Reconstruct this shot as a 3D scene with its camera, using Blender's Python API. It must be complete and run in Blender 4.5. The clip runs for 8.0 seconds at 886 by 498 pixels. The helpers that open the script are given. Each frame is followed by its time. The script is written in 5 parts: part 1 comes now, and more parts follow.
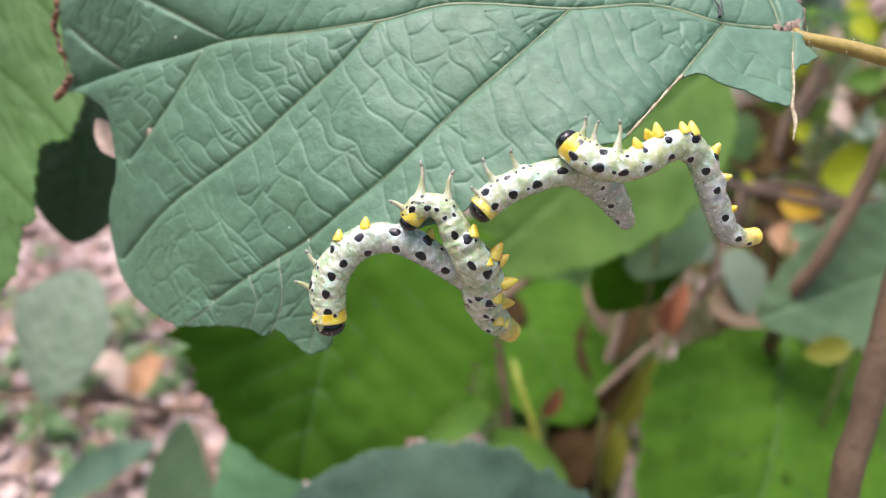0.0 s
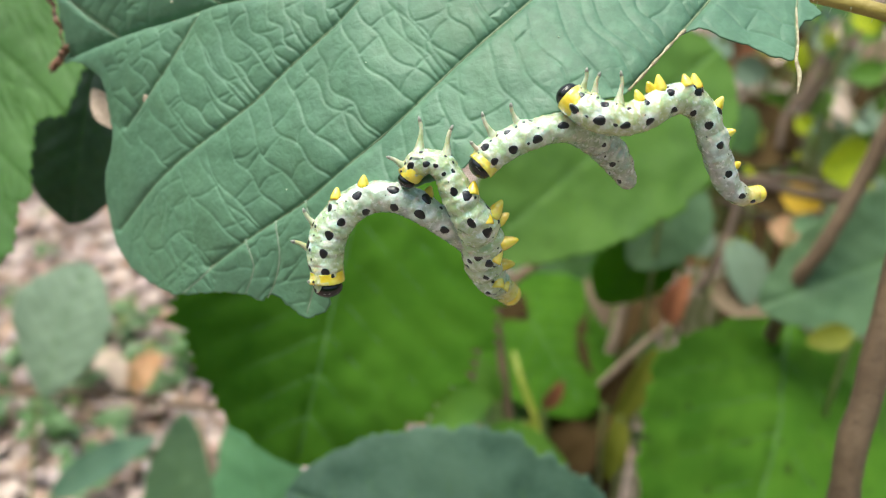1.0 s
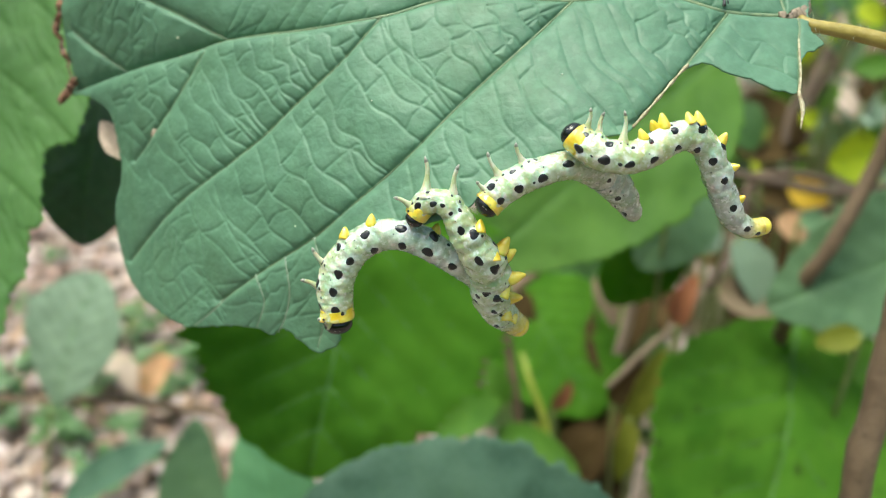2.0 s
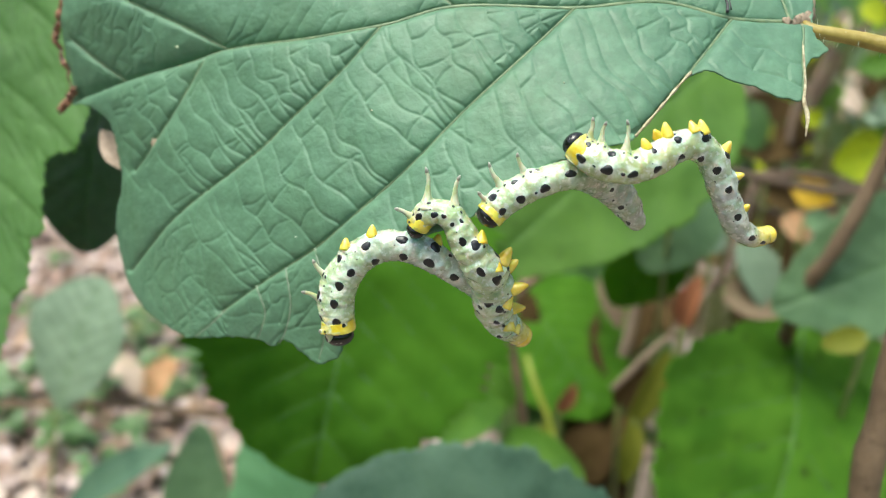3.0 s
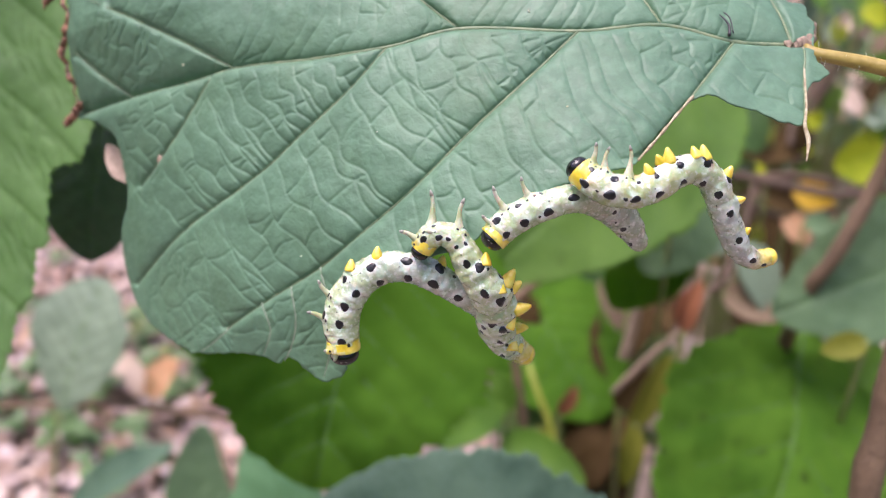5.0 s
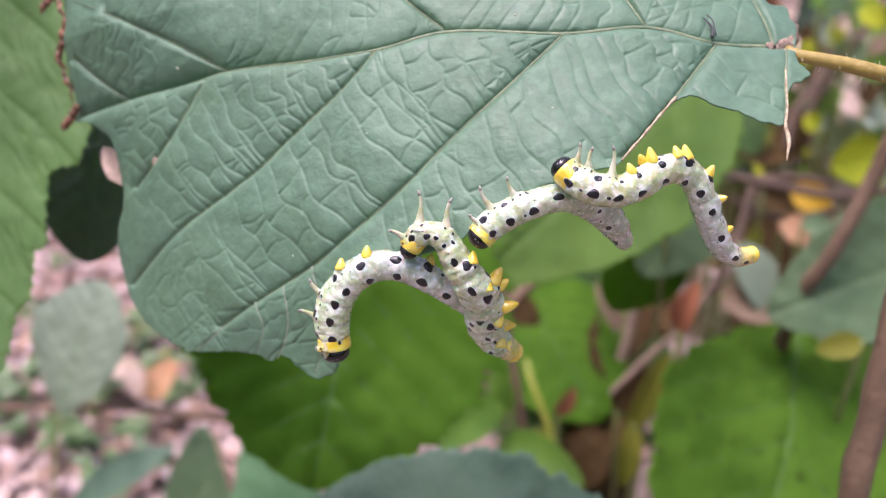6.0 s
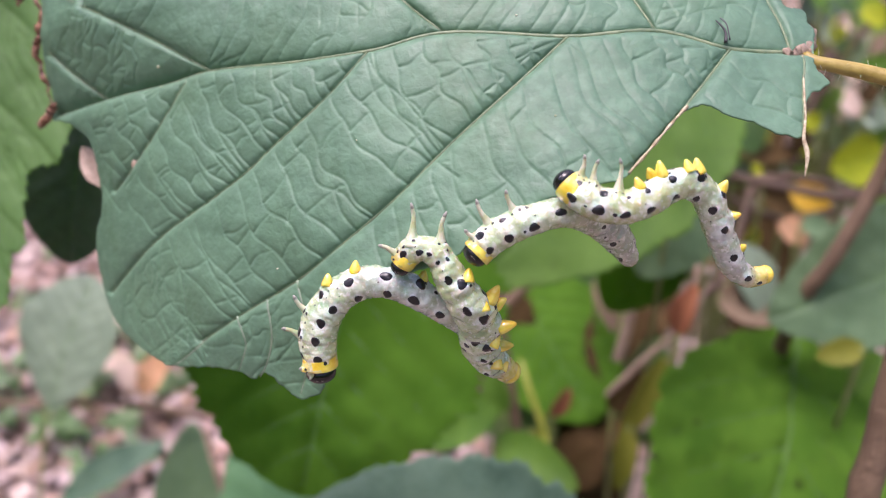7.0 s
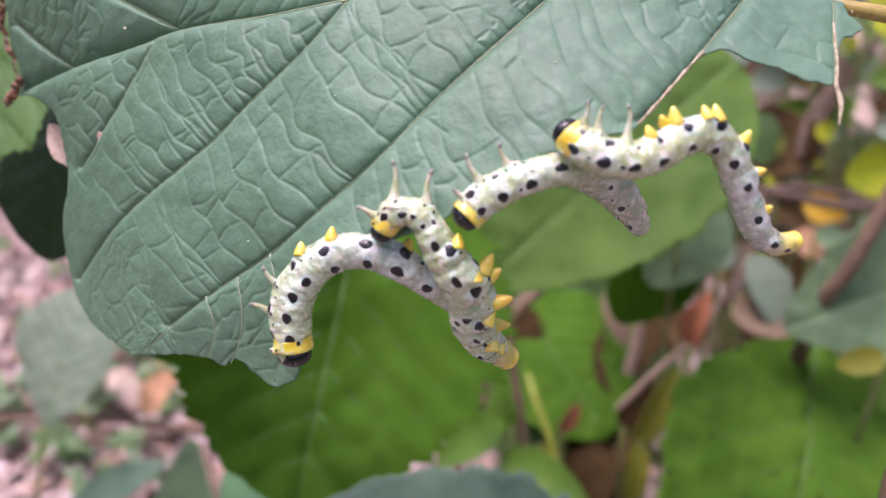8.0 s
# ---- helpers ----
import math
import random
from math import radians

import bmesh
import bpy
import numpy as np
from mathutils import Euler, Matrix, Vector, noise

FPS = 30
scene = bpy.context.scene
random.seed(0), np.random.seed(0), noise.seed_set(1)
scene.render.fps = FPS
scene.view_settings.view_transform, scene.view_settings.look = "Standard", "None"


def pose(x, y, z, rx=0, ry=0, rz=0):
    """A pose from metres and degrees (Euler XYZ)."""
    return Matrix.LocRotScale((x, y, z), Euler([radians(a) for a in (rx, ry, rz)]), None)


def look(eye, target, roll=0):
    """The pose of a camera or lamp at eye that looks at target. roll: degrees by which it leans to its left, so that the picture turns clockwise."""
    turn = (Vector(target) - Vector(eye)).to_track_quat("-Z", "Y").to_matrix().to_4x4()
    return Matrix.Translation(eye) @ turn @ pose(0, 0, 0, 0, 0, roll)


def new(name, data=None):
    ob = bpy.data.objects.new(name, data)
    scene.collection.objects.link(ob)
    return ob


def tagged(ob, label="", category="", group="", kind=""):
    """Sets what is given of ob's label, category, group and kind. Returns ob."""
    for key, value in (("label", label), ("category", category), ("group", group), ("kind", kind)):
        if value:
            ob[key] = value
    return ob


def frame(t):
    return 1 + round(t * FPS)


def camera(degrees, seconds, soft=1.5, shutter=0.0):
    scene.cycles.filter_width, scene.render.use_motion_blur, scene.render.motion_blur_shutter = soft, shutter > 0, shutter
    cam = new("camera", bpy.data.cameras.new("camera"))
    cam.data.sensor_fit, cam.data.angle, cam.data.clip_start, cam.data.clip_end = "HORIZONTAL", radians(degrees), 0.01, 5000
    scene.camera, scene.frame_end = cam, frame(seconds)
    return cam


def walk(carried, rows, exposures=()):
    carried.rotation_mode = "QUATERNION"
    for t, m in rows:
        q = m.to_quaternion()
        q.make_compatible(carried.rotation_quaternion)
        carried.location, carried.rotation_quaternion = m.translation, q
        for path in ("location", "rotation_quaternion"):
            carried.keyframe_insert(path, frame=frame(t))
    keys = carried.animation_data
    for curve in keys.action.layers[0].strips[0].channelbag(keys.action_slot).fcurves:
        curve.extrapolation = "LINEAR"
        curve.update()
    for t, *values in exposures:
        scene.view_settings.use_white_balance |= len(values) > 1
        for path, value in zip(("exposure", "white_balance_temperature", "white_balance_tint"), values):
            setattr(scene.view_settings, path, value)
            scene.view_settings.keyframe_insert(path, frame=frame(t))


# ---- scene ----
# ---- camera and walk ----
# The plants are drawn in a frame of their own, in millimetres: x to the right, y up, z towards the walk,
# tipped back by the walk's downward look. VIEW lays that frame into the world.
EYE, PITCH = 0.52, -35.0
VIEW = pose(0, 0, EYE, 90 + PITCH, 0, 0)
cam = camera(57.6, 8.0, soft=1.2)
cam.data.dof.use_dof = True
cam.data.dof.focus_distance = 0.0710
cam.data.dof.aperture_fstop = 26.0
PATH = [  # seconds; millimetres x, y, z; degrees about x, y, z
    (0.0, -1.47, -3.79, 0.05, 0.36, -0.92, 1.73),
    (0.5, -1.34, -4.82, 0.55, 0.45, -0.71, 1.14),
    (1.0, -1.20, -7.63, -1.02, 0.44, -0.87, 1.63),
    (1.5, -1.71, -4.14, -0.20, 0.27, -0.20, 1.08),
    (1.7, -1.33, -3.80, -0.21, -0.02, -0.48, 0.76),
    (2.8, -1.60, -3.37, -0.30, 0.16, 0.12, 0.35),
    (3.0, -1.17, -2.76, -0.89, 0.04, -0.10, 0.32),
    (3.5, 0.00, 0.00, 0.00, -0.00, 0.00, -0.00),
    (4.0, -0.14, -2.69, -1.01, 0.15, -0.04, 0.62),
    (4.5, -1.58, -1.02, -0.48, 0.03, -0.01, 0.43),
    (5.8, -0.88, -0.70, 0.54, -0.31, -0.20, 0.49),
    (6.0, -0.36, -0.94, 1.27, 0.06, 0.00, 0.27),
    (6.5, -0.12, 0.62, 1.01, 0.26, -0.15, 0.56),
    (7.0, -0.22, 1.08, -3.40, -0.44, -0.31, 0.88),
    (7.5, -0.15, -1.28, -9.77, 0.54, 0.01, 0.81),
    (8.0, 1.61, -3.38, -11.16, 1.10, 0.34, 0.76),
]
EXPOSURES = [(0.0, 1.02, 6350, 22), (0.5, 1.0, 6400, 17), (1.0, 0.98, 6500, 0), (1.5, 1.02, 6500, -7), (3.0, 1.04, 6500, -3), (3.5, 1.06, 6450, 12), (4.0, 1.05, 6400, 24), (4.5, 1.03, 6350, 25), (6.0, 1.02, 6300, 38), (6.5, 1.0, 6350, 30), (7.0, 0.98, 6300, 34), (7.5, 0.96, 6250, 39), (8.0, 0.95, 6250, 41)]
walk(cam, [(t, VIEW @ pose(x / 1000, y / 1000, z / 1000, rx, ry, rz)) for t, x, y, z, rx, ry, rz in PATH], EXPOSURES)

# ---- light: bright overcast sky ----
world = bpy.data.worlds.new("world")
scene.world = world
world.use_nodes = True
sky = world.node_tree.nodes.new("ShaderNodeTexSky")
sky.sky_type, sky.sun_disc = "NISHITA", False
sky.sun_elevation, sky.sun_rotation = radians(76), radians(278)
sky.air_density, sky.dust_density, sky.ozone_density = 1.0, 4.0, 1.0
world.node_tree.links.new(sky.outputs[0], world.node_tree.nodes["Background"].inputs[0])
world.node_tree.nodes["Background"].inputs[1].default_value = 0.155
sun = new("sun", bpy.data.lights.new("sun", "SUN"))
sun.data.energy, sun.data.angle, sun.data.color = 2.0, radians(30), (1.0, 0.97, 0.92)
sun.matrix_world = look((-0.75, 0.1, 3.0), (0, 0, 0))


# ---- materials ----
class Nodes:
    """Short forms for building a node material."""

    def __init__(self, name):
        self.mat = bpy.data.materials.new(name)
        self.mat.use_nodes = True
        self.tree = self.mat.node_tree
        self.tree.nodes.clear()
        self.coord = self.add("ShaderNodeTexCoord").outputs["Object"]

    def add(self, kind, **values):
        node = self.tree.nodes.new(kind)
        for key, value in values.items():
            node.inputs[key.replace("_", " ")].default_value = value
        return node

    def link(self, a, b):
        self.tree.links.new(a, b)

    def noise(self, scale, detail=3.0, rough=0.55):
        node = self.add("ShaderNodeTexNoise", Scale=scale, Detail=detail, Roughness=rough)
        self.link(self.coord, node.inputs["Vector"])
        return node.outputs["Fac"]

    def cells(self, scale, feature="F1"):
        node = self.add("ShaderNodeTexVoronoi", Scale=scale)
        node.feature = feature
        self.link(self.coord, node.inputs["Vector"])
        return node.outputs["Distance"]

    def attribute(self, name):
        node = self.tree.nodes.new("ShaderNodeAttribute")
        node.attribute_name = name
        return node.outputs["Fac"]

    def ramp(self, fac, *stops):
        node = self.tree.nodes.new("ShaderNodeValToRGB")
        while len(node.color_ramp.elements) < len(stops):
            node.color_ramp.elements.new(0.5)
        for element, (at, colour) in zip(node.color_ramp.elements, stops):
            element.position, element.color = at, (*colour, 1) if len(colour) == 3 else colour
        self.link(fac, node.inputs[0])
        return node.outputs[0]

    def span(self, fac, low, high, a=0.0, b=1.0):
        node = self.tree.nodes.new("ShaderNodeMapRange")
        for i, value in enumerate((low, high, a, b), 1):
            node.inputs[i].default_value = value
        self.link(fac, node.inputs[0])
        return node.outputs[0]

    def mix(self, fac, a, b, blend="MIX"):
        node = self.tree.nodes.new("ShaderNodeMix")
        node.data_type, node.blend_type = "RGBA", blend
        for socket, value in ((node.inputs[0], fac), (node.inputs[6], a), (node.inputs[7], b)):
            if isinstance(value, bpy.types.NodeSocket):
                self.link(value, socket)
            elif isinstance(value, (int, float)):
                socket.default_value = value
            else:
                socket.default_value = (*value, 1)
        return node.outputs[2]

    def bump(self, height, strength, distance, below=None):
        node = self.add("ShaderNodeBump", Strength=strength, Distance=distance)
        self.link(height, node.inputs["Height"])
        if below is not None:
            self.link(below, node.inputs["Normal"])
        return node.outputs[0]

    def finish(self, colour, rough, normal=None, through_colour=None, through_amount=0.0, **more):
        shader = self.add("ShaderNodeBsdfPrincipled", **more)
        for name, value in (("Base Color", colour), ("Roughness", rough)):
            if isinstance(value, bpy.types.NodeSocket):
                self.link(value, shader.inputs[name])
            else:
                shader.inputs[name].default_value = value if isinstance(value, (int, float)) else (*value, 1)
        if normal is not None:
            self.link(normal, shader.inputs["Normal"])
            self.link(normal, shader.inputs["Coat Normal"])
        out, result = self.add("ShaderNodeOutputMaterial"), shader.outputs[0]
        if through_amount:
            thin, both = self.add("ShaderNodeBsdfTranslucent"), self.add("ShaderNodeMixShader", Fac=through_amount)
            if isinstance(through_colour, bpy.types.NodeSocket):
                self.link(through_colour, thin.inputs[0])
            else:
                thin.inputs[0].default_value = (*through_colour, 1)
            self.link(result, both.inputs[1])
            self.link(thin.outputs[0], both.inputs[2])
            result = both.outputs[0]
        self.link(result, out.inputs[0])
        return self.mat


def leaf_material(name, dark, light, rib, through_colour, rough=0.5, amount=0.3, spots=0.0, gloss=0.5, patch=None):
    """A leaf skin: patchy green, paler ribs (attribute 'rib'), a fine net of cells, light through the blade."""
    n = Nodes(name)
    colour = n.mix(n.span(n.noise(60, 4), 0.35, 0.65), dark, light)
    if patch:
        colour = n.mix(n.span(n.noise(75, 3, 0.6), 0.5, 0.75, 0.0, 0.45), colour, patch)
    colour = n.mix(n.span(n.noise(900, 3), 0.42, 0.72, 0.0, 0.45), colour, [c * 1.45 for c in light])
    colour = n.mix(n.span(n.attribute("rib"), 0.25, 1.0, 0.0, 0.75), colour, rib)
    if spots:
        colour = n.mix(n.span(n.noise(260, 2, 0.4), 0.67, 0.72, 0.0, spots), colour, (0.03, 0.028, 0.012))
    net = n.bump(n.cells(1100, "DISTANCE_TO_EDGE"), 0.22, 0.0003)
    normal = n.bump(n.noise(2600, 2), 0.2, 0.0002, net)
    return n.finish(colour, n.span(n.noise(350, 3), 0.3, 0.7, rough - 0.07, rough + 0.1), normal, through_colour, amount, Specular_IOR_Level=gloss)


def bark_material(name, dark, light, scale=120.0):
    n = Nodes(name)
    colour = n.mix(n.span(n.noise(scale, 5), 0.3, 0.7), dark, light)
    colour = n.mix(n.span(n.noise(scale * 8, 3), 0.5, 0.8, 0.0, 0.6), colour, [c * 0.45 for c in dark])
    return n.finish(colour, 0.8, n.bump(n.noise(scale * 6, 4), 0.6, 0.0008))


def plain_material(name, low, high, rough, scale=800.0, relief=0.2, **more):
    n = Nodes(name)
    colour = n.mix(n.span(n.noise(scale, 3), 0.35, 0.65), low, high)
    return n.finish(colour, rough, n.bump(n.noise(scale * 3, 2), relief, 0.0002), **more)


LEAF_FRONT = leaf_material("leaf_upper_side", (0.085, 0.172, 0.105), (0.11, 0.215, 0.13), (0.24, 0.30, 0.16), (0.10, 0.26, 0.04), 0.55, 0.16, gloss=0.5, patch=(0.075, 0.145, 0.062))
LEAF_BRIGHT = leaf_material("leaf_bright", (0.085, 0.17, 0.055), (0.14, 0.26, 0.085), (0.22, 0.38, 0.11), (0.24, 0.5, 0.05), 0.6, 0.5, gloss=0.3)
LEAF_MID = leaf_material("leaf_mid_green", (0.035, 0.105, 0.008), (0.08, 0.19, 0.018), (0.12, 0.24, 0.04), (0.16, 0.36, 0.008), 0.7, 0.45, 0.35, gloss=0.05)
LEAF_SPOTTED = leaf_material("leaf_spotted", (0.052, 0.138, 0.014), (0.095, 0.21, 0.022), (0.11, 0.22, 0.03), (0.14, 0.33, 0.012), 0.7, 0.4, 0.85, gloss=0.05)
LEAF_SAGE = leaf_material("leaf_sage", (0.085, 0.155, 0.075), (0.12, 0.20, 0.095), (0.14, 0.22, 0.11), (0.12, 0.24, 0.06), 0.55, 0.25, gloss=0.3)
LEAF_ORANGE = leaf_material("leaf_orange", (0.42, 0.24, 0.01), (0.56, 0.36, 0.02), (0.5, 0.35, 0.06), (0.5, 0.3, 0.02), 0.55, 0.3)
LEAF_OLIVE = leaf_material("leaf_yellow_olive", (0.11, 0.13, 0.012), (0.19, 0.20, 0.025), (0.18, 0.17, 0.05), (0.15, 0.16, 0.02), 0.6, 0.3, gloss=0.2)
LEAF_OCHRE = leaf_material("leaf_dull_yellow", (0.19, 0.23, 0.03), (0.29, 0.31, 0.06), (0.32, 0.32, 0.1), (0.28, 0.32, 0.03), 0.55, 0.35)
LEAF_CITRON = leaf_material("leaf_citron", (0.27, 0.36, 0.006), (0.42, 0.46, 0.01), (0.45, 0.48, 0.05), (0.42, 0.5, 0.01), 0.55, 0.4)
LEAF_GREY = leaf_material("leaf_grey_green", (0.055, 0.11, 0.072), (0.095, 0.165, 0.105), (0.16, 0.23, 0.14), (0.10, 0.24, 0.06), 0.55, 0.25, gloss=0.3)
LEAF_TEAL = leaf_material("leaf_teal", (0.09, 0.22, 0.10), (0.14, 0.30, 0.14), (0.2, 0.34, 0.16), (0.14, 0.36, 0.08), 0.5, 0.35)
LEAF_PALE = leaf_material("leaf_pale_grey", (0.14, 0.20, 0.13), (0.20, 0.27, 0.18), (0.24, 0.3, 0.2), (0.12, 0.24, 0.08), 0.5, 0.25)
LEAF_DULL = leaf_material("leaf_dull_green", (0.075, 0.16, 0.028), (0.13, 0.25, 0.045), (0.15, 0.26, 0.08), (0.17, 0.34, 0.04), 0.62, 0.45, 0.3, gloss=0.25)
# the shade behind the chewed leaf is put into this dark green
LEAF_DARK_SHADED = leaf_material("leaf_dark_shaded", (0.045, 0.075, 0.048), (0.068, 0.105, 0.066), (0.08, 0.12, 0.075), (0.05, 0.10, 0.05), 0.4, 0.1)
LEAF_RUST = leaf_material("leaf_rust", (0.16, 0.055, 0.022), (0.30, 0.115, 0.05), (0.2, 0.1, 0.05), (0.3, 0.1, 0.03), 0.7, 0.15)
VEIN = plain_material("vein_pale", (0.095, 0.15, 0.075), (0.18, 0.225, 0.12), 0.5)
VEIN_WHITE = plain_material("vein_whitish", (0.15, 0.21, 0.14), (0.24, 0.30, 0.21), 0.55)
VEIN_DIM = plain_material("vein_green", (0.06, 0.15, 0.025), (0.10, 0.21, 0.04), 0.6)
VEIN_DEEP = plain_material("vein_deep_green", (0.05, 0.13, 0.016), (0.08, 0.18, 0.022), 0.62)
VEIN_DRY = plain_material("vein_dry", (0.24, 0.18, 0.10), (0.50, 0.45, 0.30), 0.65, 1600, 0.7)
DRY_EDGE = plain_material("dry_edge", (0.08, 0.035, 0.02), (0.30, 0.145, 0.075), 0.7, 700, 0.8)
STALK = plain_material("stalk", (0.23, 0.165, 0.028), (0.36, 0.275, 0.07), 0.45, 500, 0.4)
PETIOLE = plain_material("petiole_green", (0.10, 0.14, 0.03), (0.17, 0.20, 0.06), 0.5, 300)
JOINT = plain_material("stalk_joint", (0.17, 0.12, 0.08), (0.36, 0.27, 0.19), 0.6, 700, 0.7)
SHOOT = plain_material("young_shoot", (0.22, 0.28, 0.03), (0.36, 0.40, 0.06), 0.5, 300)
BARK = bark_material("bark_brown", (0.085, 0.053, 0.03), (0.18, 0.118, 0.068))
BARK_DARK = bark_material("bark_dark", (0.05, 0.031, 0.02), (0.115, 0.074, 0.045))
BARK_PALE = bark_material("bark_pale", (0.13, 0.092, 0.06), (0.25, 0.185, 0.125))
BLACK = plain_material("head_black", (0.008, 0.008, 0.008), (0.016, 0.015, 0.014), 0.2, 600, 0.1)
SPOT = plain_material("spot_black", (0.006, 0.006, 0.008), (0.016, 0.016, 0.018), 0.3, 900, 0.5)
YELLOW = plain_material("skin_yellow", (0.72, 0.52, 0.03), (0.86, 0.72, 0.14), 0.25, 900, 0.3, Coat_Weight=0.8, Coat_Roughness=0.08, Subsurface_Weight=0.35, Subsurface_Scale=0.0005)
SPIKE = plain_material("spike_pale", (0.36, 0.41, 0.20), (0.60, 0.60, 0.46), 0.3, 900, 0.2, Subsurface_Weight=0.3, Subsurface_Scale=0.0005)
SHRED = plain_material("shred_dark", (0.03, 0.028, 0.03), (0.07, 0.065, 0.07), 0.6)
SPIKE_TIP = plain_material("spike_tip", (0.22, 0.21, 0.18), (0.34, 0.32, 0.27), 0.4)


def skin_material():
    """Larva skin: whitish, green in front, grey behind ('along'), wet-looking, with light inside."""
    n = Nodes("larva_skin")
    colour = n.ramp(n.attribute("along"), (0.0, (0.66, 0.50, 0.04)), (0.05, (0.56, 0.50, 0.10)), (0.085, (0.43, 0.53, 0.27)), (0.4, (0.40, 0.50, 0.30)), (0.62, (0.37, 0.395, 0.365)), (1.0, (0.40, 0.415, 0.34)))
    colour = n.mix(n.attribute("green"), colour, (0.40, 0.45, 0.17))
    colour = n.mix(n.span(n.noise(520, 3, 0.65), 0.46, 0.64, 0.0, 0.6), colour, (0.24, 0.34, 0.15))
    white = n.mix(n.span(n.noise(1300, 3, 0.6), 0.38, 0.56), (0.2, 0.2, 0.2), (1.0, 1.0, 1.0))
    colour = n.mix(n.mix(1.0, white, n.attribute("plate"), "MULTIPLY"), colour, (0.76, 0.79, 0.76))
    colour = n.mix(n.span(n.noise(2300, 2), 0.57, 0.66, 0.0, 0.55), colour, (0.80, 0.82, 0.79))
    colour = n.mix(n.span(n.noise(1900, 2), 0.62, 0.7, 0.0, 0.2), colour, (0.13, 0.17, 0.10))
    colour = n.mix(n.span(n.attribute("gold"), 0.0, 1.0, 0.0, 0.85), colour, (0.66, 0.52, 0.07))
    normal = n.bump(n.noise(1700, 3, 0.65), 0.45, 0.0003)
    return n.finish(colour, n.span(n.noise(900, 2), 0.3, 0.7, 0.2, 0.34), normal, Subsurface_Weight=0.4, Subsurface_Scale=0.0005, Specular_IOR_Level=0.6, Coat_Weight=1.0, Coat_Roughness=0.05, Coat_IOR=1.6)


SKIN = skin_material()


def ground_material():
    n = Nodes("woodland_soil")
    colour = n.mix(n.span(n.noise(9, 5), 0.35, 0.65), (0.26, 0.195, 0.165), (0.42, 0.33, 0.29))
    colour = n.mix(n.span(n.noise(120, 5, 0.7), 0.45, 0.7), colour, (0.11, 0.078, 0.062))
    return n.finish(colour, 0.95, n.bump(n.noise(90, 6, 0.7), 0.9, 0.012), Specular_IOR_Level=0.15)


def litter_material():
    n = Nodes("leaf_litter")
    island = n.tree.nodes.new("ShaderNodeNewGeometry").outputs["Random Per Island"]
    colour = n.ramp(island, (0.0, (0.50, 0.39, 0.33)), (0.25, (0.66, 0.54, 0.48)), (0.42, (0.30, 0.17, 0.12)), (0.55, (0.60, 0.48, 0.46)), (0.68, (0.16, 0.105, 0.08)), (0.84, (0.28, 0.19, 0.14)), (0.93, (0.40, 0.26, 0.17)), (1.0, (0.62, 0.52, 0.49)))
    colour = n.mix(n.span(n.noise(140, 4), 0.45, 0.7, 0.0, 0.6), colour, (0.14, 0.09, 0.07))
    return n.finish(colour, 0.8, n.bump(n.noise(260, 3), 0.6, 0.002), Specular_IOR_Level=0.2)


def herb_material():
    n = Nodes("low_herb")
    island = n.tree.nodes.new("ShaderNodeNewGeometry").outputs["Random Per Island"]
    colour = n.ramp(island, (0.0, (0.07, 0.14, 0.055)), (0.5, (0.13, 0.22, 0.09)), (0.8, (0.12, 0.17, 0.10)), (1.0, (0.24, 0.28, 0.09)))
    return n.finish(colour, 0.5, n.bump(n.noise(200, 3), 0.4, 0.002), (0.16, 0.34, 0.03), 0.3)


SOIL, LITTER, HERB = ground_material(), litter_material(), herb_material()

# ---- building helpers ----
BASES = {}


def mesh_of(name, verts, faces, material, base=(0, 0, 0), smooth=True, attributes=()):
    """A mesh from places in millimetres, about base, in metres."""
    me = bpy.data.meshes.new(name)
    places = (np.asarray(verts, float).reshape(-1, 3) - np.asarray(base, float)) / 1000
    me.from_pydata(places.tolist(), [], [tuple(int(i) for i in f) for f in faces])
    me.materials.append(material)
    for key, values in attributes:
        me.attributes.new(key, "FLOAT", "POINT").data.foreach_set("value", np.asarray(values, np.float32))
    if smooth:
        me.polygons.foreach_set("use_smooth", [True] * len(me.polygons))
    me.update()
    return me


def thing(name, base, label, category, group="", space=VIEW):
    """An empty at base (millimetres in its space) that carries the parts of one thing."""
    root = new(name)
    root.empty_display_size = 0.005
    root.matrix_world = space @ Matrix.Translation(Vector(base) / 1000)
    BASES[root] = tuple(base)
    return tagged(root, label, category, group)


def part(name, shape, material, parent, label="", **more):
    """One mesh under a thing or under one of its parts; shape is (verts, faces)."""
    base = BASES[parent]
    ob = new(name, mesh_of(name, shape[0], shape[1], material, base, **more))
    ob.parent = parent
    BASES[ob] = base
    return tagged(ob, label)


def single(name, shape, material, base, label, category, group="", kind="", space=VIEW, **more):
    """A thing that is one mesh."""
    ob = new(name, mesh_of(name, shape[0], shape[1], material, base, **more))
    ob.matrix_world = space @ Matrix.Translation(Vector(base) / 1000)
    BASES[ob] = tuple(base)
    return tagged(ob, label, category, group, kind)


